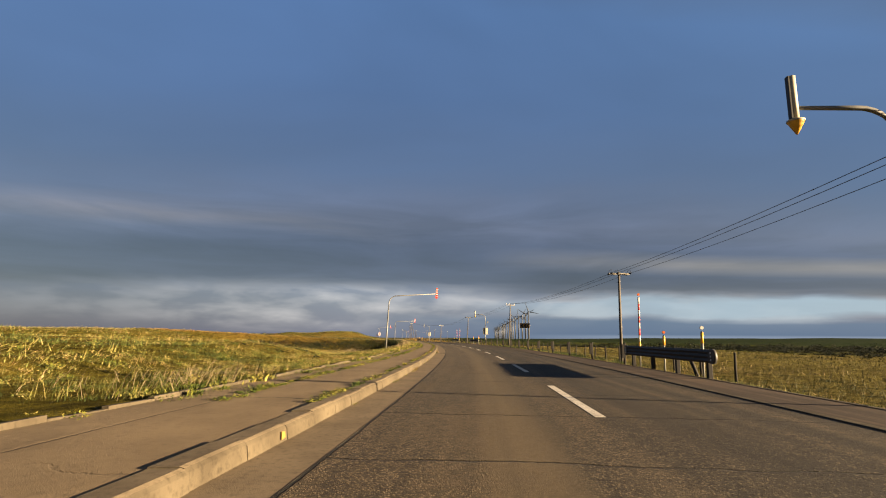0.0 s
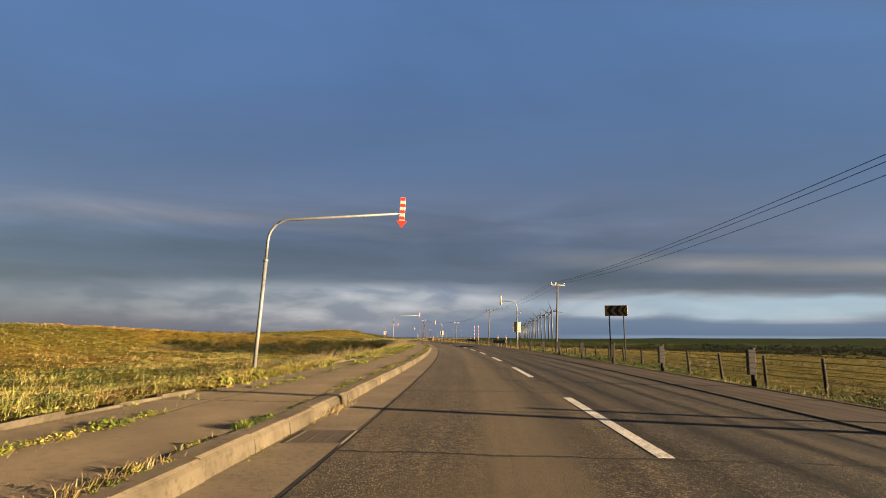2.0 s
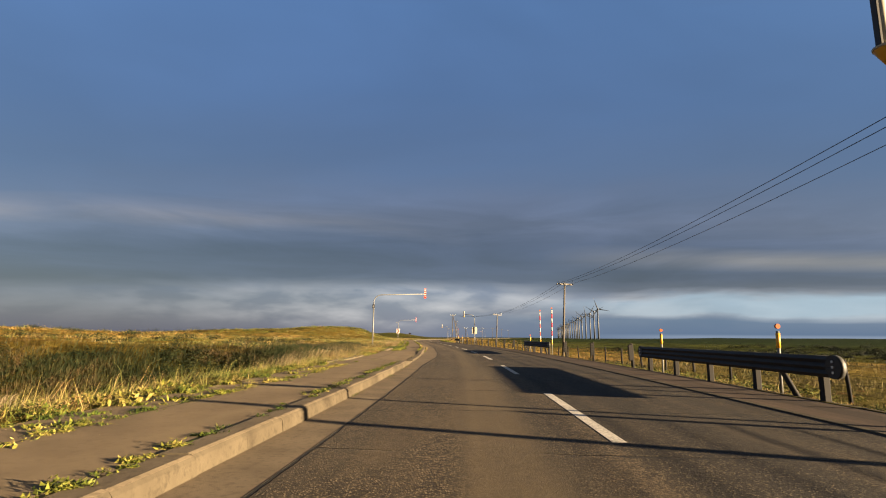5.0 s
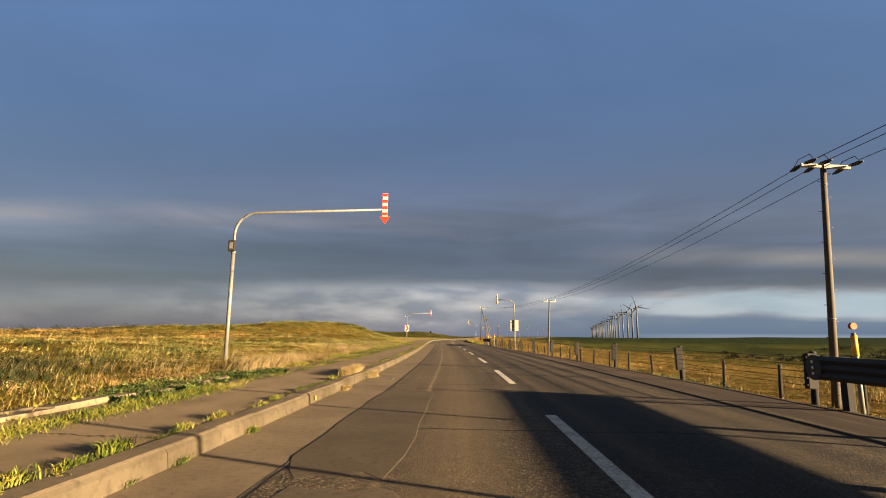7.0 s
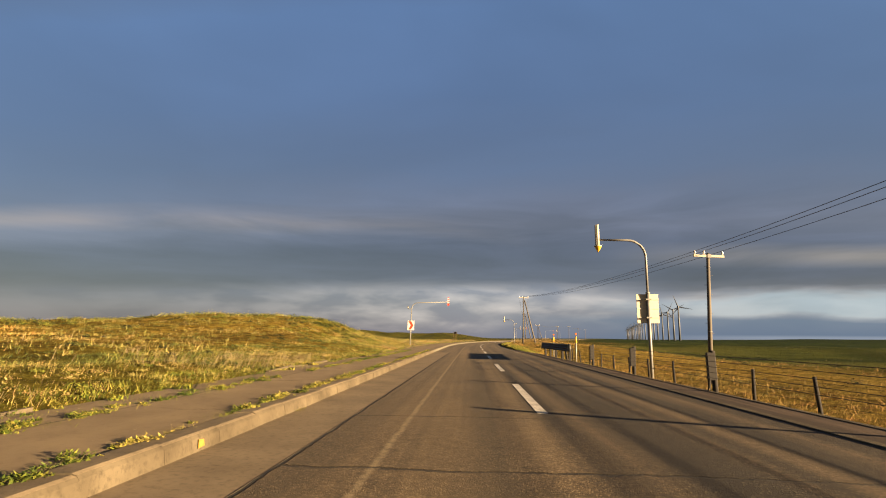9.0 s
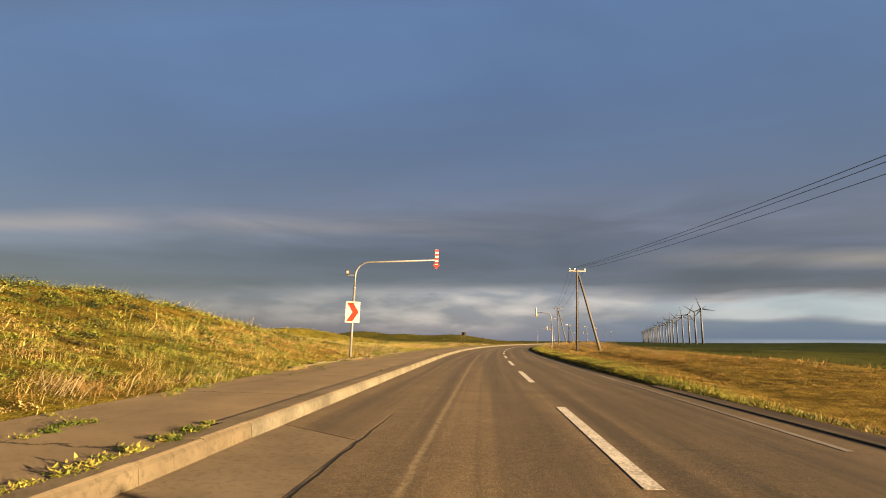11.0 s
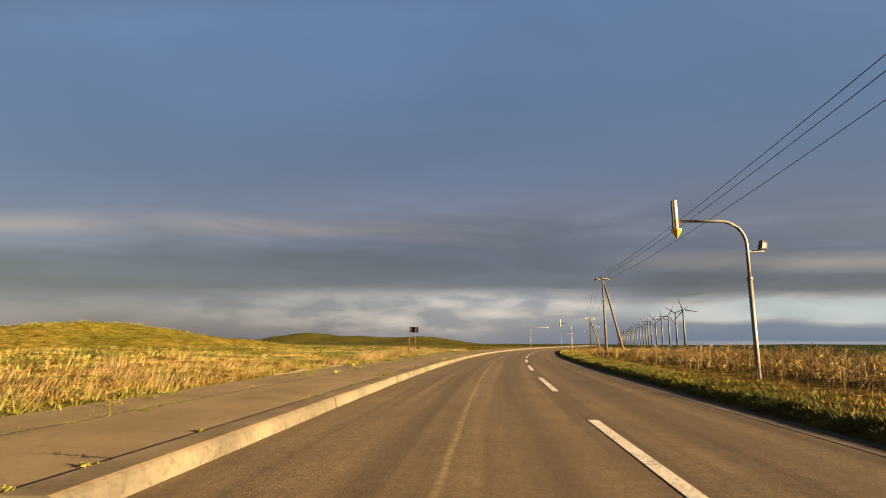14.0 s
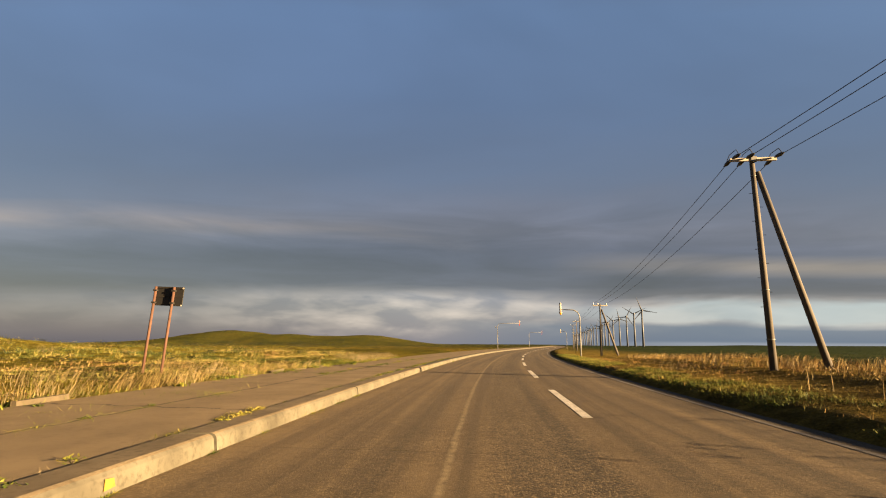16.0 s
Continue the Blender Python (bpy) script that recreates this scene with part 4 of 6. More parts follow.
def arrow_board(ob, x, z, red):
    """A hanging arrow: a striped bar over a triangle that points down."""
    if not red:
        part("arrow_tube", tube([(x, 0, z - 0.20), (x, 0, z + 0.60)], 0.062, 14), M_CREAM, ob, "cream round bar")
        part("arrow_back", box(x - 0.09, x - 0.05, -0.05, 0.05, z - 0.18, z + 0.60, 0.008), M_BLACK, ob, "black backing strip")
        part("arrow_head", lathe([(0.012, z - 0.46), (0.128, z - 0.25), (0.138, z - 0.22), (0.05, z - 0.20)], 14, (x, 0)), M_YELLOW, ob, "amber funnel-shaped arrow head")
        part("rim", tube([(x, 0, z - 0.235), (x, 0, z - 0.205)], 0.144, 14), M_CREAM, ob, "cream rim")
        return
    bar = part("arrow_bar", box(x - 0.085, x + 0.085, -0.035, 0.0, z - 0.22, z + 0.56, 0.006), M_WHITE, ob, "white arrow bar")
    for k in range(4):
        part("stripe", box(x - 0.087, x + 0.087, -0.041, -0.036, z + 0.45 - 0.21 * k, z + 0.55 - 0.21 * k), M_RED, bar, "red reflective stripe")
    part("arrow_head", plate([(x - 0.17, z - 0.22), (x + 0.17, z - 0.22), (x, z - 0.46)], -0.035, 0.0), M_RED, ob, "red arrow head")
    part("bracket", box(x - 0.03, x + 0.03, 0.004, 0.05, z - 0.10, z + 0.10), M_GALV, ob)


def guide_lamp(s, off, reach, z_arm, red, extras=(), lean=0.0, up_arm=0.0):
    """A bent steel post by the road; reach: to the arrow, towards the road."""
    side = 1 if reach > 0 else -1
    base = on_ground(s, off)
    m = stand(s, off) @ pose(0, 0, 0, 0, lean, 0)
    ob = thing("guide_lamp", m, "bent galvanised post with a hanging %s arrow" % ("red and white" if red else "cream and amber"), "road marker", "arrow markers along the road")
    h = z_arm - base
    r = 0.72 if red else 0.65
    bend = arc(r, 0, h - r, side)
    rise = 0.02 + abs(reach) * math.tan(radians(lean)) + (up_arm if red else 0.0)      # a leaning post carries its arm bent up again
    part("lower_post", tube([(0, 0, -0.3), (0, 0, h * (0.72 if red else 0.62))], 0.060, 12), M_GALV, ob)
    part("collar", tube([(0, 0, h * (0.72 if red else 0.62) - 0.03), (0, 0, h * (0.72 if red else 0.62) + 0.05)], 0.075, 12), M_GALV, ob)
    part("upper_post", tube([(0, 0, h * (0.72 if red else 0.62))] + bend + [(side * (abs(reach) - 0.05), 0, h + rise)], [0.044] * (len(bend) + 1) + [0.035], 12), M_GALV, ob)
    arrow_board(ob, reach, h + rise - 0.02, red)
    for kind in extras:
        if kind == "panel":
            for dx in (-0.21, 0.21):
                p = part("sign_panel", box(dx - 0.19, dx + 0.19, 0.075, 0.095, 1.65 - base, 2.72 - base, 0.004), M_CREAM, ob, "cream back of a sign panel")
                for zz in (1.85, 2.18, 2.52):
                    part("rib", box(dx - 0.19, dx + 0.19, 0.055, 0.075, zz - base - 0.02, zz - base + 0.02), M_ARM, p)
            for zz in (1.85, 2.52):
                part("clamp", box(-0.10, 0.10, -0.08, 0.055, zz - base - 0.025, zz - base + 0.025), M_GALV, ob)
        if kind == "light":
            up = 0.8 if red else 0.0
            part("light_arm", box(min(0, -side * 0.42), max(0, -side * 0.42), -0.025, 0.025, 3.50 + up - base, 3.55 + up - base), M_GALV, ob)
            part("light_housing", plate([(-side * 0.30, 3.56 + up - base), (-side * 0.46, 3.56 + up - base), (-side * 0.50, 3.74 + up - base), (-side * 0.36, 3.82 + up - base)], -0.11, 0.09), M_BLACK, ob, "black lamp housing")
            part("light_lens", plate([(-side * 0.33, 3.60 + up - base), (-side * 0.43, 3.60 + up - base), (-side * 0.44, 3.72 + up - base), (-side * 0.36, 3.74 + up - base)], -0.125, -0.112), M_WHITE, ob, "white lens")
        if kind == "box":
            part("control_box", box(-0.12, 0.09, -0.17, -0.07, 3.72 - base, 4.08 - base, 0.01), M_BROWN, ob, "dark control box")
            part("box_window", box(-0.07, 0.04, -0.178, -0.171, 3.80 - base, 4.0 - base), M_GALV, ob)
        if kind == "chevron":
            part("chevron_panel", box(-0.37, 0.37, -0.10, -0.075, 1.90 - base, 2.97 - base, 0.004), M_WHITE, ob, "white sign with a red chevron")
            c = 2.435 - base
            part("chevron", plate([(-0.29, c + 0.47), (0.02, c + 0.47), (0.32, c), (0.02, c - 0.47), (-0.29, c - 0.47), (0.0, c)], -0.105, -0.101), M_RED, ob, "red chevron")
            for zz in (2.1, 2.8):
                part("clamp", box(-0.09, 0.09, -0.075, 0.08, zz - base - 0.025, zz - base + 0.025), M_GALV, ob)


for s_, o_, r_, z_, lean_, up_, ex_ in ((42.05, -8.46, 4.33, 4.90, 2.8, 0.14, ()), (127.6, -8.5, 4.85, 5.01, 0.5, 0.09, ("box",)), (207.2, -8.02, 4.18, 5.02, 1.6, 0.06, ("chevron", "light")),
                                        (374, -8.0, 4.4, 5.2, 0, 0, ("light",)), (457, -8.0, 4.4, 5.2, 0, 0, ())):
    guide_lamp(s_, o_, r_, z_, True, ex_, lean_, up_)
for s_, o_, r_, z_, ex_ in ((1.3, 5.50, -1.70, 5.0, ("panel",)), (82.2, 5.36, -1.70, 4.90, ("panel", "light")), (165.8, 5.52, -1.75, 4.75, ("panel",)), (245.7, 5.34, -1.78, 4.36, ("light",)),
                            (311, 4.75, -1.55, 3.95, ()), (414, 5.3, -1.55, 4.6, ())):
    guide_lamp(s_, o_, r_, z_, False, ex_)


# ---- signs ----
def chevron_sign(s, off):
    ob = thing("chevron_sign", stand(s, off, None, -20), "amber curve sign with black chevrons on two posts", "road sign")
    base = on_ground(s, off)
    for x in (-0.34, 0.34):
        part("post", tube([(x, 0, -0.3), (x, 0, 2.68 - base)], 0.030, 10), M_BROWN, ob)
    panel = part("panel", box(-0.54, 0.54, -0.058, -0.034, 2.17 - base, 2.70 - base, 0.005), M_AMBER, ob)
    for k in range(3):
        x, c = -0.46 + 0.345 * k, 2.435 - base
        w = 0.20 if k < 2 else 0.10
        part("chevron", plate([(x + 0.18, c + 0.25), (x + 0.18 + w, c + 0.25), (x + w, c), (x + 0.18 + w, c - 0.25), (x + 0.18, c - 0.25), (x, c)], -0.064, -0.059), M_DARK, panel, "black chevron")
    for x in (-0.34, 0.34):
        part("clamp", box(x - 0.05, x + 0.05, -0.034, 0.04, 2.3 - base, 2.34 - base), M_GALV, ob)


chevron_sign(52.1, 5.9)


def back_sign(s, off):
    ob = thing("road_sign", stand(s, off) @ pose(0, 0, 0, -2, 2.5, -4), "dark back of a road sign on two rusty posts", "road sign")
    base = on_ground(s, off)
    h = 2.49 - base
    for x in (-0.41, 0.12):
        part("post", tube([(x, 0, -0.3), (x, 0, h)], 0.034, 10), M_RUST, ob, "rusty steel post")
    part("panel", box(-0.46, 0.38, 0.046, 0.066, h - 0.49, h + 0.01, 0.004), M_DARK, ob)
    for zz in (h - 0.47, h - 0.25, h - 0.02):
        part("rail", box(-0.47, 0.39, 0.0352, 0.0455, zz - 0.018, zz + 0.018), M_BROWN, ob)
    for zz in (h - 0.42, h - 0.10):
        for x in (-0.41, 0.12):
            part("clamp", box(x - 0.05, x + 0.05, -0.040, 0.0348, zz - 0.02, zz + 0.02), M_BROWN, ob)
    for x in (-0.44, 0.36):
        for zz in (h - 0.47, h - 0.02):
            part("corner_bolt", box(x - 0.02, x + 0.02, 0.028, 0.0350, zz - 0.02, zz + 0.02), M_ARM, ob)


back_sign(277.8, -9.9)


# ---- cable barrier, crash rails, snow poles ----
def barrier_meshes():
    bm = tube([(0, 0, -0.3), (0, 0, 0.84)], 0.055, 10)
    me = bpy.data.meshes.new("post")
    bm.to_mesh(me), bm.free()
    me.materials.append(M_WOOD)
    bl = box(-0.125, 0.045, -0.055, 0.055, 0.27, 0.835, 0.012)
    for k in range(5):
        z = 0.33 + 0.11 * k
        geo = bmesh.ops.create_cube(bl, size=1.0)["verts"]
        for v in geo:
            v.co = Vector((-0.136 + 0.02 * v.co.x, 0.10 * v.co.y, z + 0.022 * v.co.z))
    mb = bpy.data.meshes.new("bracket")
    bl.to_mesh(mb), bl.free()
    mb.materials.append(M_BROWN)
    cap = lathe([(0.058, 0.84), (0.058, 0.86), (0.03, 0.875)], 10)
    mc = bpy.data.meshes.new("cap")
    cap.to_mesh(mc), cap.free()
    mc.materials.append(M_BROWN)
    return me, mb, mc


B_POST, B_BRACKET, B_CAP = barrier_meshes()


def cable_barrier(stations):
    for s in stations:
        o = float(post_off(s))
        ob = thing("barrier_post", stand(s, o), "weathered cable barrier post with a dark ribbed bracket", "barrier post", "cable barrier posts")
        ob.matrix_basis = ob.matrix_basis @ pose(0, 0, 0, random.uniform(-2, 2), random.uniform(-2, 3), random.uniform(-6, 6))
        shared("post", B_POST, ob), shared("bracket", B_BRACKET, ob), shared("cap", B_CAP, ob)
    for k in range(5):
        z = 0.33 + 0.11 * k
        pts = [Vector(at(s, float(post_off(s)) - 0.150, on_ground(s, float(post_off(s))) + z)) for s in stations]
        me = bpy.data.meshes.new("barrier_cable")
        bm = tube(pts, 0.0055, 5)
        bm.to_mesh(me), bm.free()
        me.materials.append(M_OLDWIRE)
        tagged(new("barrier_cable", me), "rusty steel barrier cable strung along posts", "cable", "barrier cables")


cable_barrier([15.4 + 5.55 * k for k in range(13)])
cable_barrier([95.9, 101.3, 106.7])
cable_barrier([119.6, 124.6] + [130.1 + 5.4 * k for k in range(8)])


def crash_rail(s0, s1):
    o = float(post_off((s0 + s1) / 2))
    mid_ = (s0 + s1) / 2
    ob = thing("crash_rail", stand(mid_, o, 0.1), "dark three-ridged steel crash rail on brown posts", "crash barrier", "crash rails")
    half = (s1 - s0) / 2
    bm = bmesh.new()
    prof = []
    for k in range(13):
        a = k / 12
        prof.append((-0.16 - 0.045 * math.sin(a * 3 * math.pi) ** 2, 0.34 + 0.36 * a))
    loop = prof + [(x + 0.03, z) for x, z in reversed(prof)]
    ends = []
    for y in (-half, half):
        ends.append([bm.verts.new((x, y, z)) for x, z in loop])
    for i in range(len(loop)):
        j = (i + 1) % len(loop)
        bm.faces.new((ends[0][i], ends[0][j], ends[1][j], ends[1][i]))
    bm.faces.new(ends[0]), bm.faces.new(ends[1][::-1])
    bmesh.ops.recalc_face_normals(bm, faces=bm.faces)
    part("beam", bm, M_RAIL, ob)
    for y in (-half, half):
        e = part("end_cap", tube([(-0.20, y, 0.52), (-0.11, y, 0.52)], [0.195, 0.195], 16), M_BLACK, ob, "black rounded end cap")
        for dz in (-0.09, 0.0, 0.09):
            part("end_bolt", tube([(-0.215, y, 0.52 + dz), (-0.20, y, 0.52 + dz)], 0.022, 8), M_CERAMIC, e)
    n = max(3, round((s1 - s0) / 2.0))
    for k in range(n):
        y = -half + 0.5 + (2 * half - 1.0) * k / (n - 1)
        part("post", box(-0.10, 0.02, y - 0.07, y + 0.07, -0.4, 0.70, 0.012), M_BROWN, ob)
        part("spacer", box(-0.16, -0.10, y - 0.05, y + 0.05, 0.42, 0.70, 0.008), M_BROWN, ob)
    part("brace", tube([(-0.03, -half + 1.2, -0.2), (-0.03, -half + 1.9, 0.55)], 0.055, 8), M_BROWN, ob, "leaning brace")


for a_, b_ in ((6.9, 14.6), (85.0, 94.6), (110.4, 119.4), (171.8, 181.5)):
    crash_rail(a_, b_)


def snow_pole(s, off, top, bands, tip, lean=0.0):
    base = on_ground(s, off)
    ob = thing("snow_pole", stand(s, off) @ pose(0, 0, 0, 0, lean, 0), "tall red and white striped snow pole with orange reflector" if top > 2 else "short steel delineator post with an orange band and reflector", "snow pole", "snow poles")
    h = top - base
    part("post", tube([(0, 0, -0.3), (0, 0, h - 0.1)], 0.033, 10), M_GALV, ob)
    if bands:
        n = 7
        z0 = 1.0
        for k in range(n):
            z = z0 + (h - 0.12 - z0) * k / n
            part("stripe", tube([(0, 0, z), (0, 0, z + (h - 0.12 - z0) / n)], 0.036, 10), M_RED if k % 2 else M_WHITE, ob, "red stripe" if k % 2 else "white stripe")
        part("band", tube([(0, 0, 0.72), (0, 0, 1.0)], 0.042, 10), M_YELLOW, ob, "amber band")
    else:
        part("band", tube([(0, 0, h - 0.45), (0, 0, h - 0.14)], 0.043, 10), M_YELLOW, ob, "amber reflective band")
    part("reflector", tube([(0, -0.03, h), (0, 0.03, h)], [0.05, 0.05], 14), M_WHITE if tip == "white" else M_ORANGE, ob, "round %s reflector" % tip)


for s_, d_, t_, b_, tip_ in ((14.5, 0.35, 2.85, True, "orange"), (11.7, 0.3, 1.30, False, "orange"), (8.6, 0.3, 1.40, False, "white"),
                             (87.4, 0.3, 1.34, False, "orange"), (94.0, 0.35, 1.34, False, "orange"), (115.5, 0.35, 3.02, True, "orange"), (111.9, 0.35, 3.02, True, "orange"),
                             (119.0, 0.3, 1.26, False, "orange"), (173, 0.35, 1.3, False, "orange"), (180, 0.35, 1.3, False, "orange")):
    snow_pole(s_, float(post_off(s_)) + d_, t_, b_, tip_, random.uniform(-1.5, 1.5))


# ---- pasture fence ----
def pasture_fence():
    bm = tube([(0, 0, -0.3), (0, 0, 0.5), (0.01, 0.01, 1.08)], [0.05, 0.046, 0.04], 8)
    me = bpy.data.meshes.new("fence_post")
    bm.to_mesh(me), bm.free()
    me.materials.append(M_WOOD)
    ss = np.arange(12.0, 188, 2.75)
    off = np.interp(ss, (0, 100, 140, 190), (7.5, 7.4, 6.6, 6.2))
    for s, o in zip(ss, off):
        ob = new("fence_post", me)
        ob.matrix_basis = stand(s, o) @ pose(0, 0, 0, random.uniform(-4, 4), random.uniform(-4, 4), random.uniform(0, 360))
        tagged(ob, "grey weathered wooden pasture fence post", "fence post", "pasture fence posts")
    for z in (0.3, 0.52, 0.74, 0.96):
        pts = [Vector(at(s, o - 0.05, on_ground(s, o) + z + random.uniform(-0.015, 0.015))) for s, o in zip(ss, off)]
        w = bpy.data.meshes.new("fence_wire")
        bm = tube(pts, 0.0035, 4)
        bm.to_mesh(w), bm.free()
        w.materials.append(M_OLDWIRE)
        tagged(new("fence_wire", w), "thin rusty pasture fence wire", "fence wire", "pasture fence wires")


pasture_fence()


# ---- wind turbines in a row ----
def wind_turbines():
    for k in range(28):
        y = 1250 + 108 * k
        ob = thing("wind_turbine", pose(113 + 2.5 * math.sin(k), y, -3.0, 0, 0, 168 + 3 * math.sin(k * 2.3)), "tall grey three-bladed wind turbine, distant, at rest", "wind turbine", "row of wind turbines")
        if k == 0:
            first = ob
            tower = part("tower", tube([(0, 0, -1), (0, 0, 62)], [2.0, 1.25], 12), M_TURB, ob)
            nac = part("nacelle", box(-1.6, 1.6, -4.2, 4.0, 61.6, 64.8, 0.5), M_TURB, ob)
            hub = part("hub", lathe([(0.3, -1.6), (1.2, -1.0), (1.5, 0.4), (1.5, 1.6)], 12), M_TURB, ob)
            hub.matrix_basis = pose(0, -5.6, 63.2, -90, 0, 0)
            bm = bmesh.new()
            rows_ = []
            for r, c, t in ((1.0, 1.3, 0.9), (4.0, 2.3, 0.5), (9.0, 1.8, 0.35), (17.0, 1.1, 0.2), (24.5, 0.35, 0.08)):
                rows_.append([bm.verts.new(v) for v in ((-c * 0.35, 0, r), (0, -t, r), (c * 0.65, 0, r), (0, t, r))])
            for a, b in zip(rows_, rows_[1:]):
                for j in range(4):
                    bm.faces.new((a[j], a[(j + 1) % 4], b[(j + 1) % 4], b[j]))
            bm.faces.new(rows_[0][::-1]), bm.faces.new(rows_[-1])
            bmesh.ops.recalc_face_normals(bm, faces=bm.faces)
            blade = bpy.data.meshes.new("blade")
            bm.to_mesh(blade), bm.free()
            blade.materials.append(M_TURB)
            meshes = (("tower", tower.data, None), ("nacelle", nac.data, None), ("hub", hub.data, hub.matrix_basis.copy()))
        else:
            for nm, me, m in meshes:
                shared(nm, me, ob, m)
        for j in range(3):
            shared("blade", blade, ob, pose(0, -6.4, 63.2, 0, 20 + 37 * k + 120 * j, 0))


wind_turbines()

# ---- kerbs ----
def kerb_mesh(name, section, length, material):
    """One stone: a section in x and z, drawn out along y, with a slightly broken front edge."""
    n = len(section)
    verts = [(x, y, z) for y in (0.003, length - 0.003) for x, z in section]
    faces = [(j, (j + 1) % n, n + (j + 1) % n, n + j) for j in range(n)] + [tuple(range(n))[::-1], tuple(range(n, 2 * n))]
    me = mesh_of(name, verts, faces, material)
    if max(z for _, z in section) > 0.16:      # tops coloured lighter than the faces, to offset the grazing low sun
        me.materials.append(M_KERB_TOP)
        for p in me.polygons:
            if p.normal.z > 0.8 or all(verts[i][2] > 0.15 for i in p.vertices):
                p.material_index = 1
    return me


def kerbs():
    left = [(-0.315, -0.05), (-0.315, 0.164), (-0.085, 0.172), (-0.045, 0.160), (-0.022, 0.130), (0.0, -0.05)]
    right = [(0.0, -0.05), (0.006, 0.008), (0.020, 0.016), (0.135, 0.017), (0.135, -0.05)]
    ob = tagged(new("kerb"), "weathered pale concrete kerb along the pavement", "kerb", kind="structure")
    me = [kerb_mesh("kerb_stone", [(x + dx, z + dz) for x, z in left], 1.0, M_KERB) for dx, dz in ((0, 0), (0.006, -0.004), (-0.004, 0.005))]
    late = [(x * 1.35 if x < -0.1 else x, z) for x, z in left]
    for k in range(198):
        s = -12 + k
        x, y, _ = at(s, float(kerb_face(s)))
        skew = math.degrees(math.atan(float(kerb_face(s) - kerb_face(s + 1))))
        shared("kerb_stone", me[k * 7 % 3], ob, pose(float(x), float(y), -float(drop(s + 0.5)) - 0.006 * abs(math.sin(k * 2.3)), math.degrees(math.atan(float(drop(s) - drop(s + 1)))), 0, turn(s + 0.5) + skew + 0.25 * math.sin(k * 1.7)))
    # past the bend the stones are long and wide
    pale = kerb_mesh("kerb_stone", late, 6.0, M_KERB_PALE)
    for k in range(17):
        s = 186 + 6 * k
        x, y, _ = at(s, float(kerb_face(s)))
        d = at(s + 6, float(kerb_face(s + 6))) - at(s, float(kerb_face(s)))
        shared("kerb_stone", pale, ob, pose(float(x), float(y), -0.002 * abs(math.sin(k * 2.3)), 0, 0, math.degrees(math.atan2(-d[0], d[1]))))
    for a, b in ((-58, -12), (288, 700)):
        strip("kerb_run", np.arange(a, b + 0.1, 2.0), lambda s: [(float(kerb_face(s)) + x, z) for x, z in (left if s < 0 else late)], M_KERB if a < 0 else M_KERB_PALE, "stuff", "weathered pale concrete kerb running on").parent = ob
    ob = tagged(new("kerb_low"), "low stained concrete kerb beside the verge", "kerb", kind="structure")
    me = kerb_mesh("kerb_stone", right, 2.0, M_KERB)
    for k in range(102):
        s = -10 + 2 * k
        x, y, _ = at(s, float(right_kerb(s)))
        d = at(s + 2, float(right_kerb(s + 2))) - at(s, float(right_kerb(s)))
        shared("kerb_stone", me, ob, pose(float(x), float(y), 0, 0, 0, math.degrees(math.atan2(-d[0], d[1]))))
    strip("kerb_run", np.arange(-58, -9.9, 2.0), lambda s: [(3.12 + x, z) for x, z in right], M_KERB, "stuff", "low concrete kerb running on").parent = ob
    # edging along the back of the pavement, in places sunk or lost
    ob = tagged(new("edging"), "broken pale concrete edging behind the pavement", "edging", kind="structure")
    me = kerb_mesh("edging_stone", [(-0.05, -0.1), (-0.05, 0.105), (0.04, 0.11), (0.05, -0.1)], 1.0, M_KERB)
    for k in range(300):
        s = -10 + k
        if 96 < s < 113 or not (s < 34 or 196 < s < 222 or 245 < s < 253) and math.sin(k * 0.37) + math.sin(k * 0.113 + 1) + 0.8 * math.sin(k * 2.9) < 0.9:
            continue
        o = float(walk_edge(s)) - 0.085
        x, y, _ = at(s, o)
        shared("edging_stone", me, ob, pose(float(x), float(y), 0.085 + 0.02 * math.sin(k * 2.1), 1.2 * math.sin(k * 1.3), 2 * math.sin(k * 0.9), turn(s + 0.5)))
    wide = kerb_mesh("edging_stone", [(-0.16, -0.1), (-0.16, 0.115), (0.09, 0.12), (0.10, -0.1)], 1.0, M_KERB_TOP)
    for s in range(113, 122):
        x, y, _ = at(s, float(walk_edge(s)) + 0.14)
        shared("edging_stone", wide, ob, pose(float(x), float(y), 0.09 + 0.012 * math.sin(s * 2.1), 0.8 * math.sin(s * 1.3), 2 * math.sin(s * 0.9), turn(s + 0.5) + 0.6 * math.sin(s * 1.9)))
    ob = tagged(new("verge_edging"), "pale concrete edging between verge and grass", "edging", kind="structure")
    me = kerb_mesh("edging_stone", [(0.0, -0.1), (0.0, 0.022), (0.10, 0.022), (0.10, -0.1)], 2.0, M_KERB)
    for k in range(96):
        s = -6 + 2 * k
        d = at(s + 2, float(verge_edge(s + 2))) - at(s, float(verge_edge(s)))
        x, y, _ = at(s, float(verge_edge(s)) + 0.003)
        shared("edging_stone", me, ob, pose(float(x), float(y), 0.005, 0, 0, math.degrees(math.atan2(-d[0], d[1]))))


kerbs()


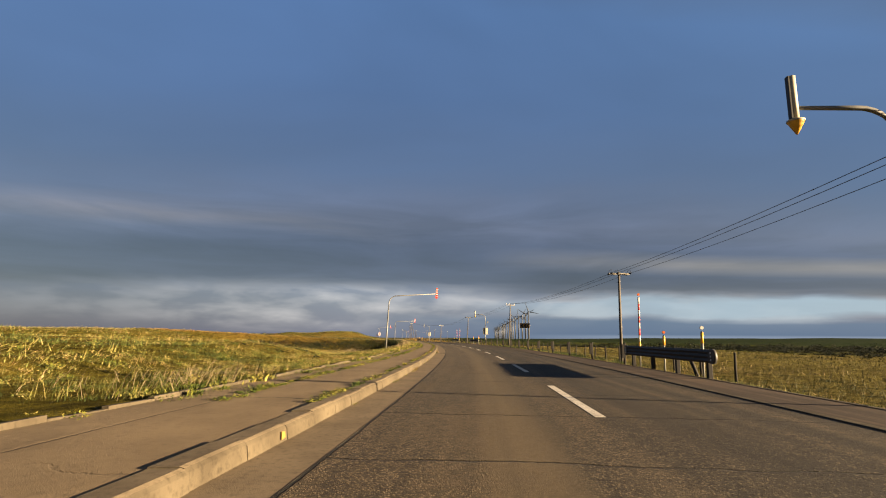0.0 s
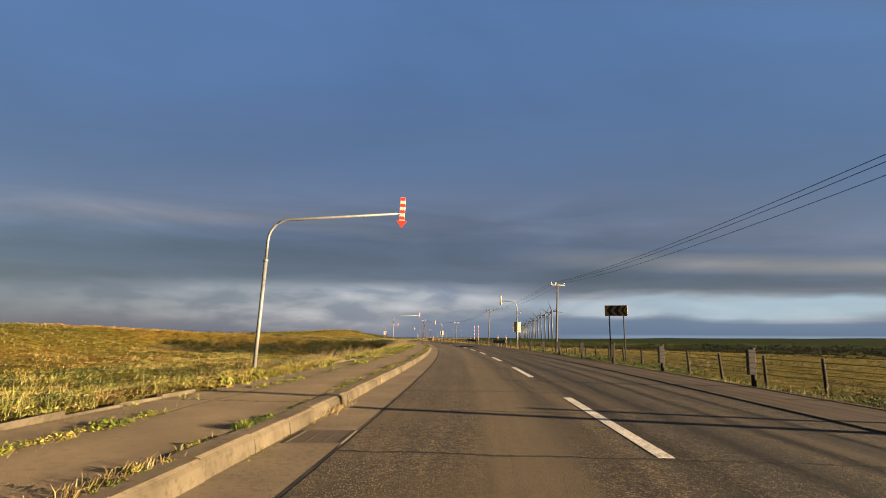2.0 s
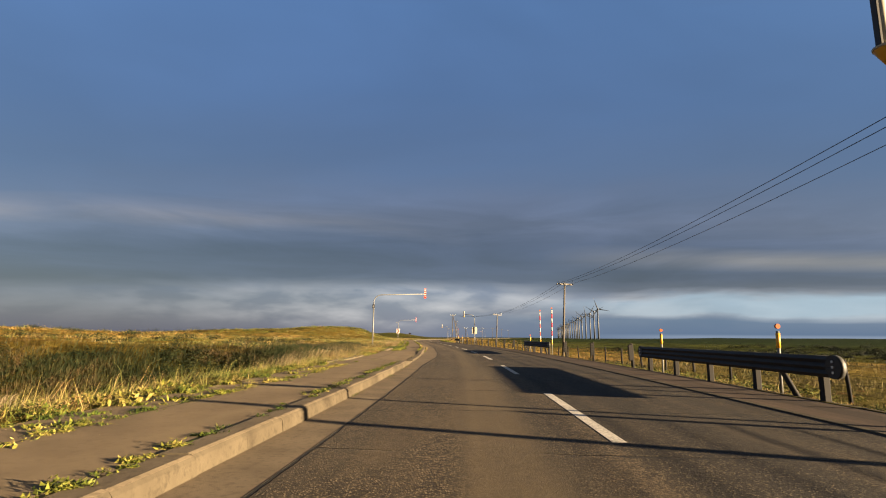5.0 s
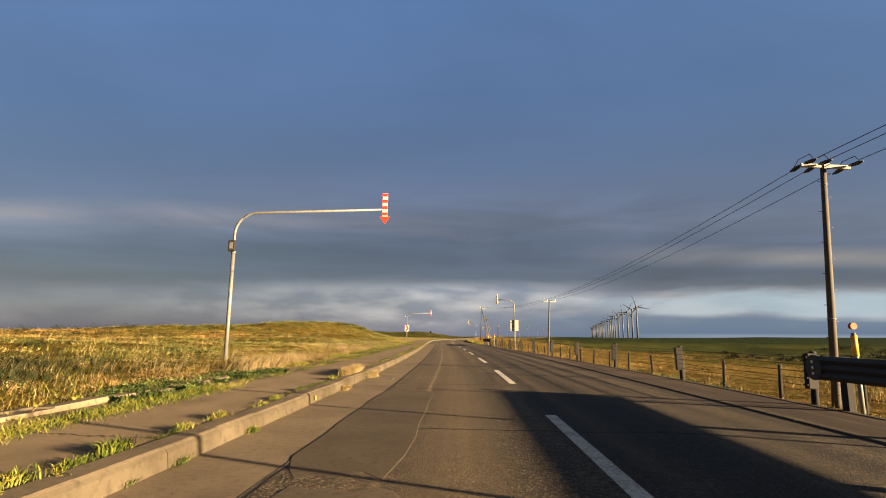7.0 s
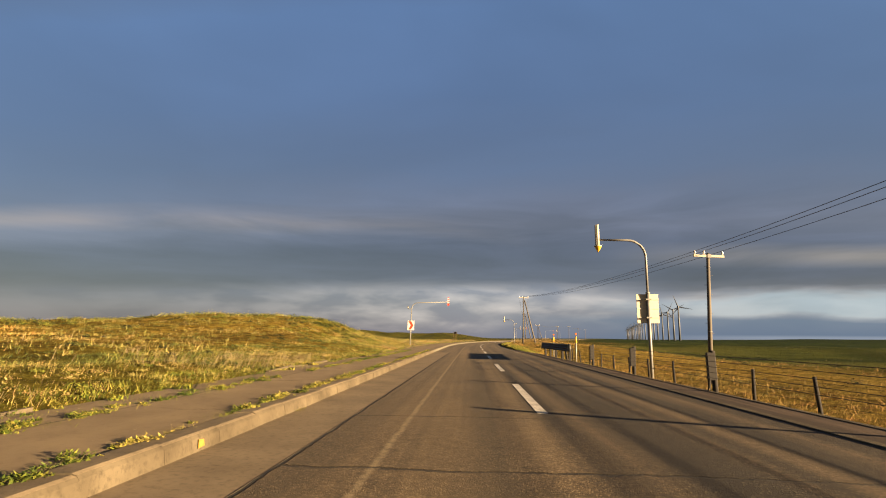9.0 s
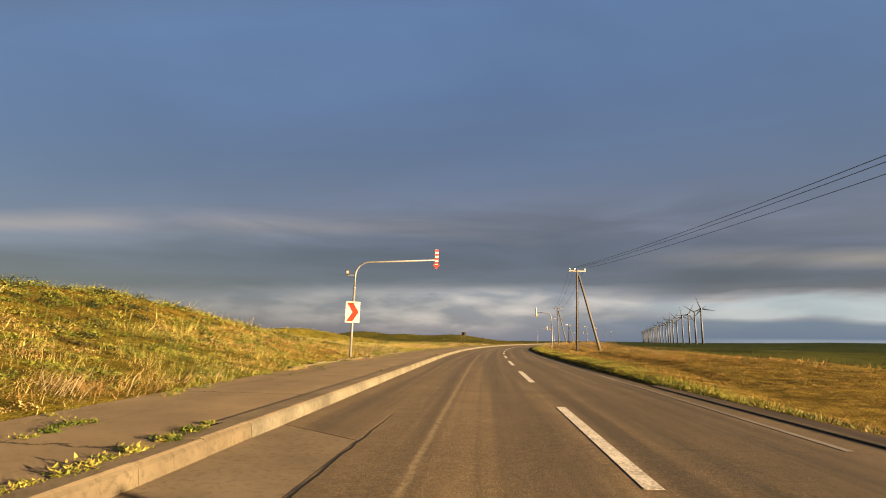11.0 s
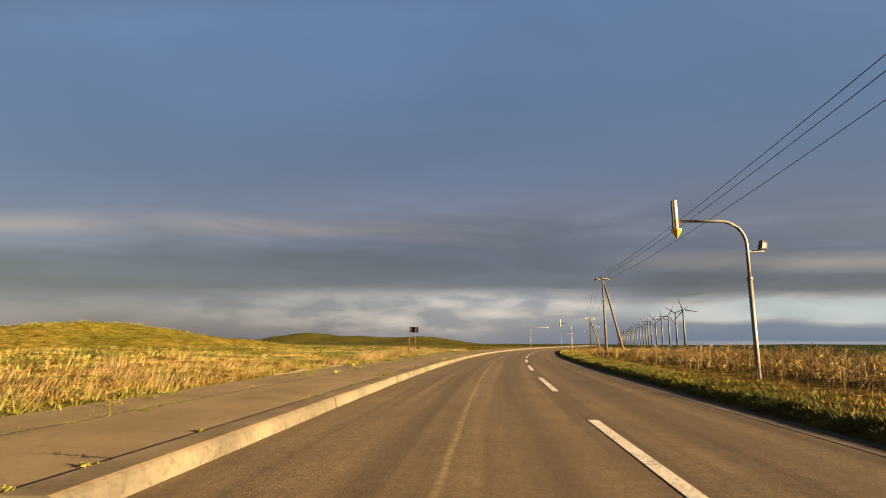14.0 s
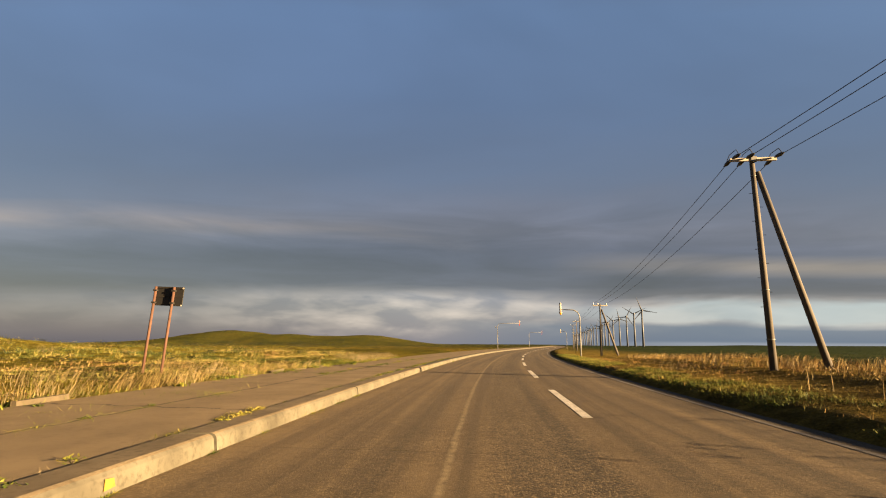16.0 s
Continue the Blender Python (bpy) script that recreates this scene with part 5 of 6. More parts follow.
def kerb_marks():
    """Small yellow paint marks on the face of the kerb."""
    for s in (-2.15, 17.5, 37.7, 57.85, 68.3, 119.5, 140.4, 150.6, 201.0, 221.0, 250.7, 268.4):
        ob = new("paint_mark", mesh_of("paint_mark", [(0, -0.06, 0), (0, 0.06, 0.01), (-0.009, 0.05, 0.07), (-0.009, -0.045, 0.08), (0.004, -0.06, 0), (0.004, 0.06, 0.01), (-0.005, 0.05, 0.07), (-0.005, -0.045, 0.08)],
                                       [(4, 5, 6, 7), (0, 1, 5, 4), (1, 2, 6, 5), (2, 3, 7, 6), (3, 0, 4, 7)], M_MARK))
        x, y, _ = at(s, float(kerb_face(s)) + 0.003)
        ob.matrix_basis = pose(float(x), float(y), 0.035, 0, 0, turn(s))
        tagged(ob, "small yellow paint mark on the kerb face", "paint mark", "kerb marks")


kerb_marks()


def drain_grate(s):
    x, y, _ = at(s, float(kerb_face(s)) + 0.38)
    ob = thing("drain_grate", pose(float(x), float(y), 0.005, 0, 0, turn(s)), "rusty steel drain grate in the gutter", "drain grate", "drain grates")
    for a, b, c, d in ((-0.30, 0.30, -0.40, -0.37), (-0.30, 0.30, 0.37, 0.40), (-0.30, -0.27, -0.37, 0.37), (0.27, 0.30, -0.37, 0.37)):
        part("frame_bar", box(a, b, c, d, -0.02, 0.006), M_GRATE, ob)
    # a flat black sheet stands in for the shade below the bars
    part("pit", box(-0.27, 0.27, -0.37, 0.37, -0.010, 0.0), M_BLACK, ob, "black sheet under the bars for the shaded pit")
    for k in range(15):
        y0 = -0.345 + 0.049 * k
        part("slat", box(-0.27, 0.27, y0 - 0.008, y0 + 0.008, 0.001, 0.004), M_GRATE, ob)
    for x0 in (-0.09, 0.09):
        part("cross_bar", box(x0 - 0.006, x0 + 0.006, -0.37, 0.37, 0.0012, 0.0036), M_GRATE, ob)


for s_ in (30.9, 71.0, 124.5):
    drain_grate(s_)


# ---- grass, weeds and shrubs ----
def blades(name, x, y, height, width, lean, material, label, category, wide_mid=0.75, sink=0.03, wind=0.0, z=None, simple=False):
    """Real blades in one mesh: each a bent tapered leaf of two faces, or, far off, of one."""
    n = len(x)
    if z is None:
        z = ground_z(x, y)
        s, off = along(x, y)
        z = np.where((off > walk_edge(s)) & (off < verge_edge(s)), np.where(off < 0, 0.13, 0.0), z - sink)
    drift = 0.4 + 1.1 * np.sin(x * 0.9 + 1.4 * np.sin(y * 0.5)) * np.sin(y * 0.7 + x * 0.3)
    b = np.where(np.random.uniform(0, 1, n) < wind, drift + np.random.normal(0, 0.4, n), np.random.uniform(0, 2 * np.pi, n))
    a = b + np.pi / 2 + np.random.normal(0, 0.7, n)
    ux, uy = np.cos(a) * width / 2, np.sin(a) * width / 2
    lx, ly = np.cos(b) * lean * height, np.sin(b) * lean * height
    tip = np.stack([x + lx, y + ly, z + height * np.clip(1 - 0.3 * np.abs(lean), 0.35, 1)], -1)
    nv = 3 if simple else 5
    V = np.zeros((n, nv, 3), np.float32)
    V[:, 0] = np.stack([x - ux, y - uy, z], -1)
    V[:, 1] = np.stack([x + ux, y + uy, z], -1)
    V[:, -1] = tip
    base = (np.arange(n) * nv)[:, None]
    if simple:
        loops = (base + [0, 1, 2]).astype(np.int32).ravel()
        starts = (np.arange(n) * 3).astype(np.int32)
    else:
        mx, my, mz = x + lx * 0.35, y + ly * 0.35, z + height * 0.58
        V[:, 2] = np.stack([mx + ux * wide_mid, my + uy * wide_mid, mz], -1)
        V[:, 3] = np.stack([mx - ux * wide_mid, my - uy * wide_mid, mz], -1)
        loops = np.concatenate([base + [0, 1, 2, 3], base + [3, 2, 4]], 1).astype(np.int32).ravel()
        starts = (np.arange(n)[:, None] * 7 + [0, 4]).astype(np.int32).ravel()
    me = bpy.data.meshes.new(name)
    me.vertices.add(n * nv)
    me.vertices.foreach_set("co", V.ravel())
    me.loops.add(len(loops))
    me.loops.foreach_set("vertex_index", loops)
    me.polygons.add(len(starts))
    me.polygons.foreach_set("loop_start", starts)
    me.materials.append(material)
    me.update(calc_edges=True)
    return tagged(new(name, me), label, category, kind="stuff")


def scatter(n, s0, s1, o0, o1, clump=0.0, power=1.0, per=14):
    """Places between two distances from the edge of the pavement (negative) or of the verge (positive)."""
    s = np.random.uniform(s0, s1, n)
    d = o0 + (o1 - o0) * np.random.uniform(0, 1, n) ** power
    if clump:
        m = max(1, n // per)
        cs, cd = np.random.uniform(s0, s1, m), o0 + (o1 - o0) * np.random.uniform(0, 1, m) ** power
        k = np.random.randint(0, m, n)
        loose = np.random.uniform(0, 1, n) < 0.35
        s = np.where(loose, s, cs[k] + np.random.normal(0, clump, n))
        d = np.where(loose, d, cd[k] + np.random.normal(0, clump, n))
    if o1 < 0:
        off = walk_edge(s) - 0.10 + np.minimum(d, 0.30)
        belt = (s > 95.5) & (s < 103) & (off < -9.5) & (off > -39)      # the bushy slope carries no grass
        s = np.where(belt, s - np.random.uniform(9, 50, n), s)
    else:
        off = verge_edge(s) + 0.10 + np.maximum(d, 0.05)
    p = at(s, off)
    return p[:, 0], p[:, 1]


def rnd(n, a, b):
    return np.random.uniform(a, b, n)


def lumps(x, y, size):
    """Slow variation over the plan, 0 to 1."""
    return 0.5 + 0.25 * (np.sin(x / size + 1.3 * np.sin(y / size * 0.7)) + np.sin(y / size * 1.1 + 1.7 * np.sin(x / size * 0.6)))


def meadow():
    lab = "dry golden and green meadow grass in sunlit tufts"
    for n, s0, s1, o0, o1, h0, h1, w, cl, pw, hi, l1, simple in (
            (50000, 0, 300, -0.2, -5, 0.10, 0.30, 0.0045, 0.12, 1.0, 0.6, 1.8, False),
            (235000, 0, 300, -0.02, -6, 0.05, 0.20, 0.010, 0.13, 1.0, 0.6, 2.2, True),
            (155000, 0, 310, -4, -22, 0.07, 0.25, 0.027, 0.20, 1.0, 0.8, 2.2, True),
            (70000, 98, 180, -18, -60, 0.07, 0.22, 0.060, 0.45, 1.2, 0.6, 2.0, True),
            (42000, 0, 98, -18, -60, 0.07, 0.24, 0.050, 0.45, 1.2, 0.6, 2.0, True),
            (75000, 178, 330, -18, -60, 0.05, 0.13, 0.055, 0.45, 1.2, 0.15, 2.2, True),
            (90000, 0, 300, 0.05, -3.4, 0.03, 0.12, 0.009, 0.16, 1.0, 0.5, 2.2, True),
            (36000, 0, 420, -50, -150, 0.06, 0.16, 0.09, 1.2, 1.2, 0.6, 1.8, True),
            (50000, 0, 190, 0.0, 2.2, 0.05, 0.17, 0.012, 0.10, 1.0, 0.3, 1.8, True),
            (60000, 0, 120, 1.0, 9, 0.10, 0.30, 0.016, 0.13, 1.0, 0.4, 2.0, True),
            (44000, 118, 190, 1.0, 9, 0.10, 0.32, 0.016, 0.13, 1.0, 0.4, 2.0, True),
            (110000, 188, 310, 0.2, 9, 0.04, 0.17, 0.012, 0.12, 1.0, 0.5, 1.8, True),
            (26000, 0, 120, 7, 34, 0.10, 0.28, 0.040, 0.25, 1.0, 0.4, 2.0, True),
            (44000, 118, 330, 7, 34, 0.10, 0.28, 0.036, 0.25, 1.0, 0.4, 2.0, True),
            (26000, 0, 360, 30, 120, 0.08, 0.24, 0.15, 0.8, 1.3, 0.7, 1.8, True)):
        x, y = scatter(n, s0, s1, o0, o1, cl, pw)
        if o1 < 0:      # taller on the bank past the bend
            h1 = h1 * np.interp(along(x, y)[0], (0, 40, 52, 94, 104, 180, 195, 250, 262), (1.2, 1.2, 1.7, 1.7, 1, 1, 1.6, 1.6, 1))
        h = rnd(n, h0, h1) * (0.60 + 0.7 * lumps(x, y, 2.6)) * (0.40 + 1.2 * lumps(x + 3 * np.sin(y), y, 0.55)) * (0.75 + hi * rnd(n, 0, 1) ** 3)
        blades("meadow_grass", x, y, h, w * rnd(n, 0.6, 1.3), rnd(n, 0.1, l1), M_GOLD if o0 == -18 and s0 == 98 else M_GRASS if o1 < 0 or o1 < 5 else (M_OLIVE if s1 == 120 else M_GOLD if o0 < 20 else M_FIELD), lab if o1 < 0 or o0 < 20 else "dark green and olive field grass", "grass", wind=0.55, simple=simple)
    # tall straw with drooping plumes, in drifts
    for n, s0, s1, o0, o1, w in ((6000, 44, 97, -0.7, -4.5, 0.006), (5000, 44, 97, -3.5, -12, 0.010), (16000, 0, 256, -0.1, -2.6, 0.0046), (5000, 256, 302, 0.1, -2.4, 0.0042), (3000, 0, 300, -3, -14, 0.009), (2500, 200, 310, 2.0, 9, 0.006), (1500, 0, 190, 3, 9, 0.008)):
        x, y = scatter(n, s0, s1, o0, o1, 0.20, 1.0, 60)
        keep = lumps(x, y, 4.2) > (0.40 if s0 in (44, 256) else 0.56)
        x, y = x[keep], y[keep]
        m = len(x)
        low = np.interp(along(x, y)[0], (38, 50, 96, 104), (1, 1.3, 1.3, 1)) if o1 < 0 else 1.0
        blades("straw", x, y, low * rnd(m, 0.22, 0.60), w * rnd(m, 0.7, 1.5), rnd(m, 0.4, 1.3), M_STRAW, "pale straw stalks with drooping plumes", "grass", 1.3, wind=0.9)


    # a belt of dark brush behind the first meadow
    n = 42000
    u, limb = rnd(n, 0, 1), rnd(n, 0, 1) < 0.75
    p = at(np.where(limb, 99.4 - 2.5 * u, 100 + 22 * u) + np.random.normal(0, 1.4, n), np.where(limb, -9.4 - 28 * u, -9.6) + np.random.normal(0, 0.8, n))
    x, y = p[:, 0], p[:, 1]
    blades("brush", x, y, rnd(n, 0.20, 0.50) * (0.55 + 0.8 * lumps(x, y, 1.3)), rnd(n, 0.012, 0.030), rnd(n, 0.15, 0.9), M_BRUSH, "belt of dark olive and brown brush", "brush", wind=0.5, simple=True)
    # low dark clumps over the late dunes
    n = 18000
    x, y = scatter(n, 285, 390, -9.0, -75.0, 0.9, 1.0, 70)
    blades("brush", x, y, rnd(n, 0.12, 0.42) * (0.5 + 0.9 * lumps(x, y, 2.2)), rnd(n, 0.03, 0.07), rnd(n, 0.4, 1.6), M_BRUSH, "low dark olive and brown clumps on the dunes", "brush", wind=0.5, simple=True)
    # a few tufts rooted on the pavement itself
    for s_, o_, n, rs, ro in ((123.6, -3.93, 900, 0.22, 0.05), (124.3, -3.93, 1300, 0.26, 0.06), (125.0, -3.92, 900, 0.24, 0.05), (124.9, -3.50, 700, 0.20, 0.06), (121.6, -3.52, 300, 0.16, 0.03), (33.0, -3.74, 260, 0.5, 0.05), (20.5, -4.08, 360, 0.5, 0.04), (26.0, -4.09, 420, 0.6, 0.04), (28.2, -4.09, 300, 0.5, 0.04),
                              (10.6, -3.66, 160, 0.35, 0.05), (196.5, -6.95, 300, 0.5, 0.10), (205.0, -7.05, 420, 0.5, 0.12), (207.0, -6.9, 320, 0.4, 0.12), (261.7, -4.72, 300, 0.5, 0.06), (216.0, -4.40, 120, 0.5, 0.04), (52.0, -6.2, 300, 0.9, 0.15), (24.0, -6.5, 400, 1.2, 0.12)):
        s = s_ + np.random.normal(0, rs, n)
        p = at(s, o_ + np.random.normal(0, ro, n))
        blades("straw", p[:, 0], p[:, 1], rnd(n, 0.06, 0.27) if 123 < s_ < 127 else rnd(n, 0.03, 0.14), rnd(n, 0.003, 0.006), rnd(n, 0.15, 1.1), M_SHEAF, "bright dry straw tuft rooted beside the kerb", "grass", 1.3, wind=0.8, z=np.full(n, 0.0 if o_ > -3.8 else 0.14))
    # sheaves of tall bright straw behind the pavement
    for s_, n, rs, d_, rd, h in ((125.2, 1500, 0.7, 0.25, 0.22, 0.62), (128.5, 900, 0.9, 0.5, 0.3, 0.55), (132.0, 900, 1.2, 0.5, 0.3, 0.5), (139.5, 600, 1.0, 0.6, 0.3, 0.42), (147.0, 500, 1.0, 0.6, 0.3, 0.4),
                                 (254.3, 500, 0.5, 0.7, 0.25, 0.50), (259.5, 900, 0.7, 0.6, 0.35, 0.62), (263.0, 900, 0.8, 0.7, 0.45, 0.60), (266.5, 1000, 0.9, 0.5, 0.4, 0.60), (271.0, 600, 1.0, 0.6, 0.4, 0.50), (276.0, 500, 1.2, 0.5, 0.4, 0.5), (283.0, 500, 1.6, 0.5, 0.4, 0.5)):
        s = s_ + np.random.normal(0, rs, n)
        p = at(s, walk_edge(s) - d_ + np.random.normal(0, rd, n).clip(-0.6, 0.30))
        blades("straw", p[:, 0], p[:, 1], h * rnd(n, 0.35, 1.1), rnd(n, 0.004, 0.008), rnd(n, 0.4, 1.4), M_SHEAF, "sheaf of tall bright golden straw behind the pavement", "grass", 1.3, wind=0.85)
    # a stand of taller reeds
    n = 15000
    x, y = scatter(n, 236, 278, 2.8, 11.5, 0.45, 1.0, 60)
    tall = np.interp(along(x, y)[0], (236, 246, 266, 278), (0.5, 1.0, 1.0, 0.4)) * np.interp(along(x, y)[1] - verge_edge(along(x, y)[0]), (2.8, 5.0), (0.5, 1.0))
    m = 4000
    xx, yy = scatter(m, 273, 306, 3.4, 11, 0.3, 1.0, 50)
    blades("reeds", xx, yy, rnd(m, 0.2, 0.48), 0.007 * rnd(m, 0.7, 1.6), rnd(m, 0.3, 1.1), M_REED, "stand of tall brown-gold reeds with pale heads", "grass", 1.4, wind=0.8)
    blades("reeds", x, y, rnd(n, 0.25, 0.80) * tall * (0.6 + 0.6 * lumps(x, y, 1.1)), 0.007 * rnd(n, 0.7, 1.6), rnd(n, 0.7, 2.0), M_REED, "stand of tall brown-gold reeds with pale heads", "grass", 1.3, wind=0.7)


meadow()


def weeds():
    lab = "low green weeds along the edge of the pavement"
    for n, s0, s1, o0, o1, cl in ((48000, 0, 300, 0.22, -1.1, 0.16), (34000, -8, 192, 0.02, 0.9, 0.14), (110000, 188, 320, -0.0, 1.5, 0.2)):
        x, y = scatter(n, s0, s1, o0, o1, cl, 1.0, 40)
        keep = lumps(x, y, 1.4) + 0.25 * (s0 > 100) > 0.42
        x, y = x[keep], y[keep]
        m = len(x)
        blades("weeds", x, y, rnd(m, 0.025, 0.13) * (1.15 if s0 > 100 else 1.0 if o1 > 0 else 1.7), rnd(m, 0.008, 0.024), rnd(m, 0.3, 1.5), M_WEED, lab, "weeds", simple=True)
    # leafy weeds rooted in the joints of the pavement, in clumps
    for o, o_late, n, z, sc, wide in ((-4.10, -4.34, 24000, 0.146, 0.06, 0.0042), (-4.08, -4.32, 16000, 0.146, 0.05, 0.0032), (-5.5, -6.3, 30000, 0.145, 0.14, 0.0055), (-6.15, -7.0, 26000, 0.13, 0.22, 0.0065), (-3.70, -3.70, 5000, 0.0, 0.03, 0.005)):
        m = n // 40
        cs = np.random.uniform(0, 300, m)
        cs = cs[np.sin(cs * 0.21 + o * 3) + np.sin(cs * 0.063) + 0.7 * np.sin(cs * 0.9) > np.where(cs > 256, -1.6, np.where(cs > 186, 1.0 if o < -4.5 else 1.2, -0.8))]
        cs = cs[(cs < 96) | (cs > 113) | (np.random.uniform(0, 1, len(cs)) < 0.12)]
        m = len(cs)
        size = 0.25 + 1.3 * np.random.uniform(0, 1, m) ** 2
        k = np.random.randint(0, m, n)
        s = cs[k] + np.random.normal(0, 0.22, n) * size[k]
        off = np.where(o > -4.5, np.where(o < -4.0, kerb_back(s) - 0.035, kerb_face(s) + 0.03), np.where(s < 190, o, o_late)) + np.random.normal(0, sc, n) * size[k]
        p = at(s, off)
        zz = z - drop(s) * (1.0 if o > -5 else 0.7)
        h = rnd(n, 0.02, 0.085) * (0.4 + 0.8 * size[k])
        blades("joint_weeds", p[:, 0], p[:, 1], h, rnd(n, 0.6, 1.4) * wide, rnd(n, 0.5, 2.6), M_STRAW if o == -4.08 else M_WEED, "dry yellow weeds growing in the kerb joint" if o == -4.08 else "yellow-green weeds growing in the pavement joints", "weeds", 2.0, z=zz + 0.0 * s, simple=True)

    # broad-leaved plants along the back of the pavement
    for n, per, s0, s1, d0, d1, size, m, lab_ in ((330, 34, -2, 98, -0.9, 0.25, 0.14, M_WEED, "broad-leaved yellow-green weeds behind the pavement"), (260, 32, 112, 186, -0.8, 0.35, 0.12, M_WEED, "broad-leaved yellow-green weeds behind the pavement"),
                                                  (70, 44, 118, 125, -0.6, 0.6, 0.14, M_HERB, "dark green broad-leaved plants at the foot of the pole"), (26, 40, 121.5, 124.5, -1.1, 0.0, 0.13, M_DEAD, "withered brown leaves of a dying plant"), (22, 40, 127.5, 132, -0.9, 0.1, 0.13, M_DEAD, "withered brown leaves of a dying plant"),
                                                  (60, 40, 188, 252, -0.7, 0.2, 0.10, M_WEED, "broad-leaved yellow-green weeds behind the pavement"), (150, 40, 252, 300, -0.6, 0.6, 0.12, M_WEED, "broad-leaved yellow-green weeds behind the pavement"), (260, 34, 44, 92, -0.2, 1.05, 0.10, M_WEED, "broad-leaved weeds spreading over the old pavement"), (20, 44, 246, 262, 0.3, 1.4, 0.10, M_WEED, "leafy weeds rooted on the pavement")):
        cs, cd, r = rnd(n, s0, s1), rnd(n, d0, d1), 0.45 + 0.85 * rnd(n, 0, 1) ** 2
        clear = lumps(cs, cd * 3, 1.1) > (0.3 if n < 100 else 0.42)
        cs, cd, r = cs[clear], cd[clear], r[clear]
        k = np.repeat(np.arange(len(cs)), per)
        q = len(k)
        p = at(cs[k] + np.random.normal(0, 0.07, q) * r[k], walk_edge(cs[k]) + cd[k] + np.random.normal(0, 0.06, q) * r[k])
        blades("broad_leaves", p[:, 0], p[:, 1], size * r[k] * rnd(q, 0.5, 1.2), size * r[k] * rnd(q, 0.10, 0.20), rnd(q, 0.3, 1.6), m, lab_, "weeds", 1.7)
    # single bushy weeds in the joint of the kerb
    for s_, o_, h in ((51.6, -4.12, 0.17), (52.3, -4.12, 0.10), (61.0, -4.12, 0.10), (66.5, -4.10, 0.15), (119.9, -3.96, 0.10), (122.3, -3.95, 0.14), (113.9, -4.0, 0.14), (114.4, -3.98, 0.10), (114.9, -4.0, 0.16), (115.9, -3.97, 0.11), (116.7, -3.97, 0.12), (115.2, -3.62, 0.10), (116.7, -3.57, 0.10), (114.5, -3.63, 0.07), (118.6, -3.97, 0.09), (246.4, -4.56, 0.11), (246.9, -4.56, 0.09), (11.0, -4.06, 0.12), (30.5, -4.1, 0.12)):
        n = 200
        p = at(s_ + np.random.normal(0, 0.7 * h, n), o_ + np.random.normal(0, 0.25 * h, n))
        blades("joint_weeds", p[:, 0], p[:, 1], h * rnd(n, 0.25, 1.0), h * rnd(n, 0.03, 0.06), rnd(n, 0.2, 1.5), M_WEED, "bushy weed rooted in the joint of the kerb", "weeds", 1.6, z=np.full(n, 0.145 if o_ < -3.7 else 0.0))

    n = 5200
    s = 113 + 7.5 * rnd(n, 0, 1)
    p = at(s, -5.45 + np.random.normal(0, 0.17, n))
    blades("joint_weeds", p[:, 0], p[:, 1], rnd(n, 0.04, 0.14), rnd(n, 0.008, 0.016), rnd(n, 0.3, 1.5), M_WEED, "yellow-green weeds spreading before the edging", "weeds", 1.4, z=np.full(n, 0.145), simple=True)

    # dry litter blown onto the pavement
    n = 16000
    s = np.random.uniform(0, 300, n)
    p = at(s, walk_edge(s) + np.random.exponential(0.45, n).clip(0, 2.2))
    blades("litter", p[:, 0], p[:, 1], rnd(n, 0.012, 0.035), rnd(n, 0.004, 0.012), rnd(n, 1.5, 4.0), M_REED, "dry grass litter blown onto the pavement", "litter", z=0.152 - drop(s), simple=True)


weeds()


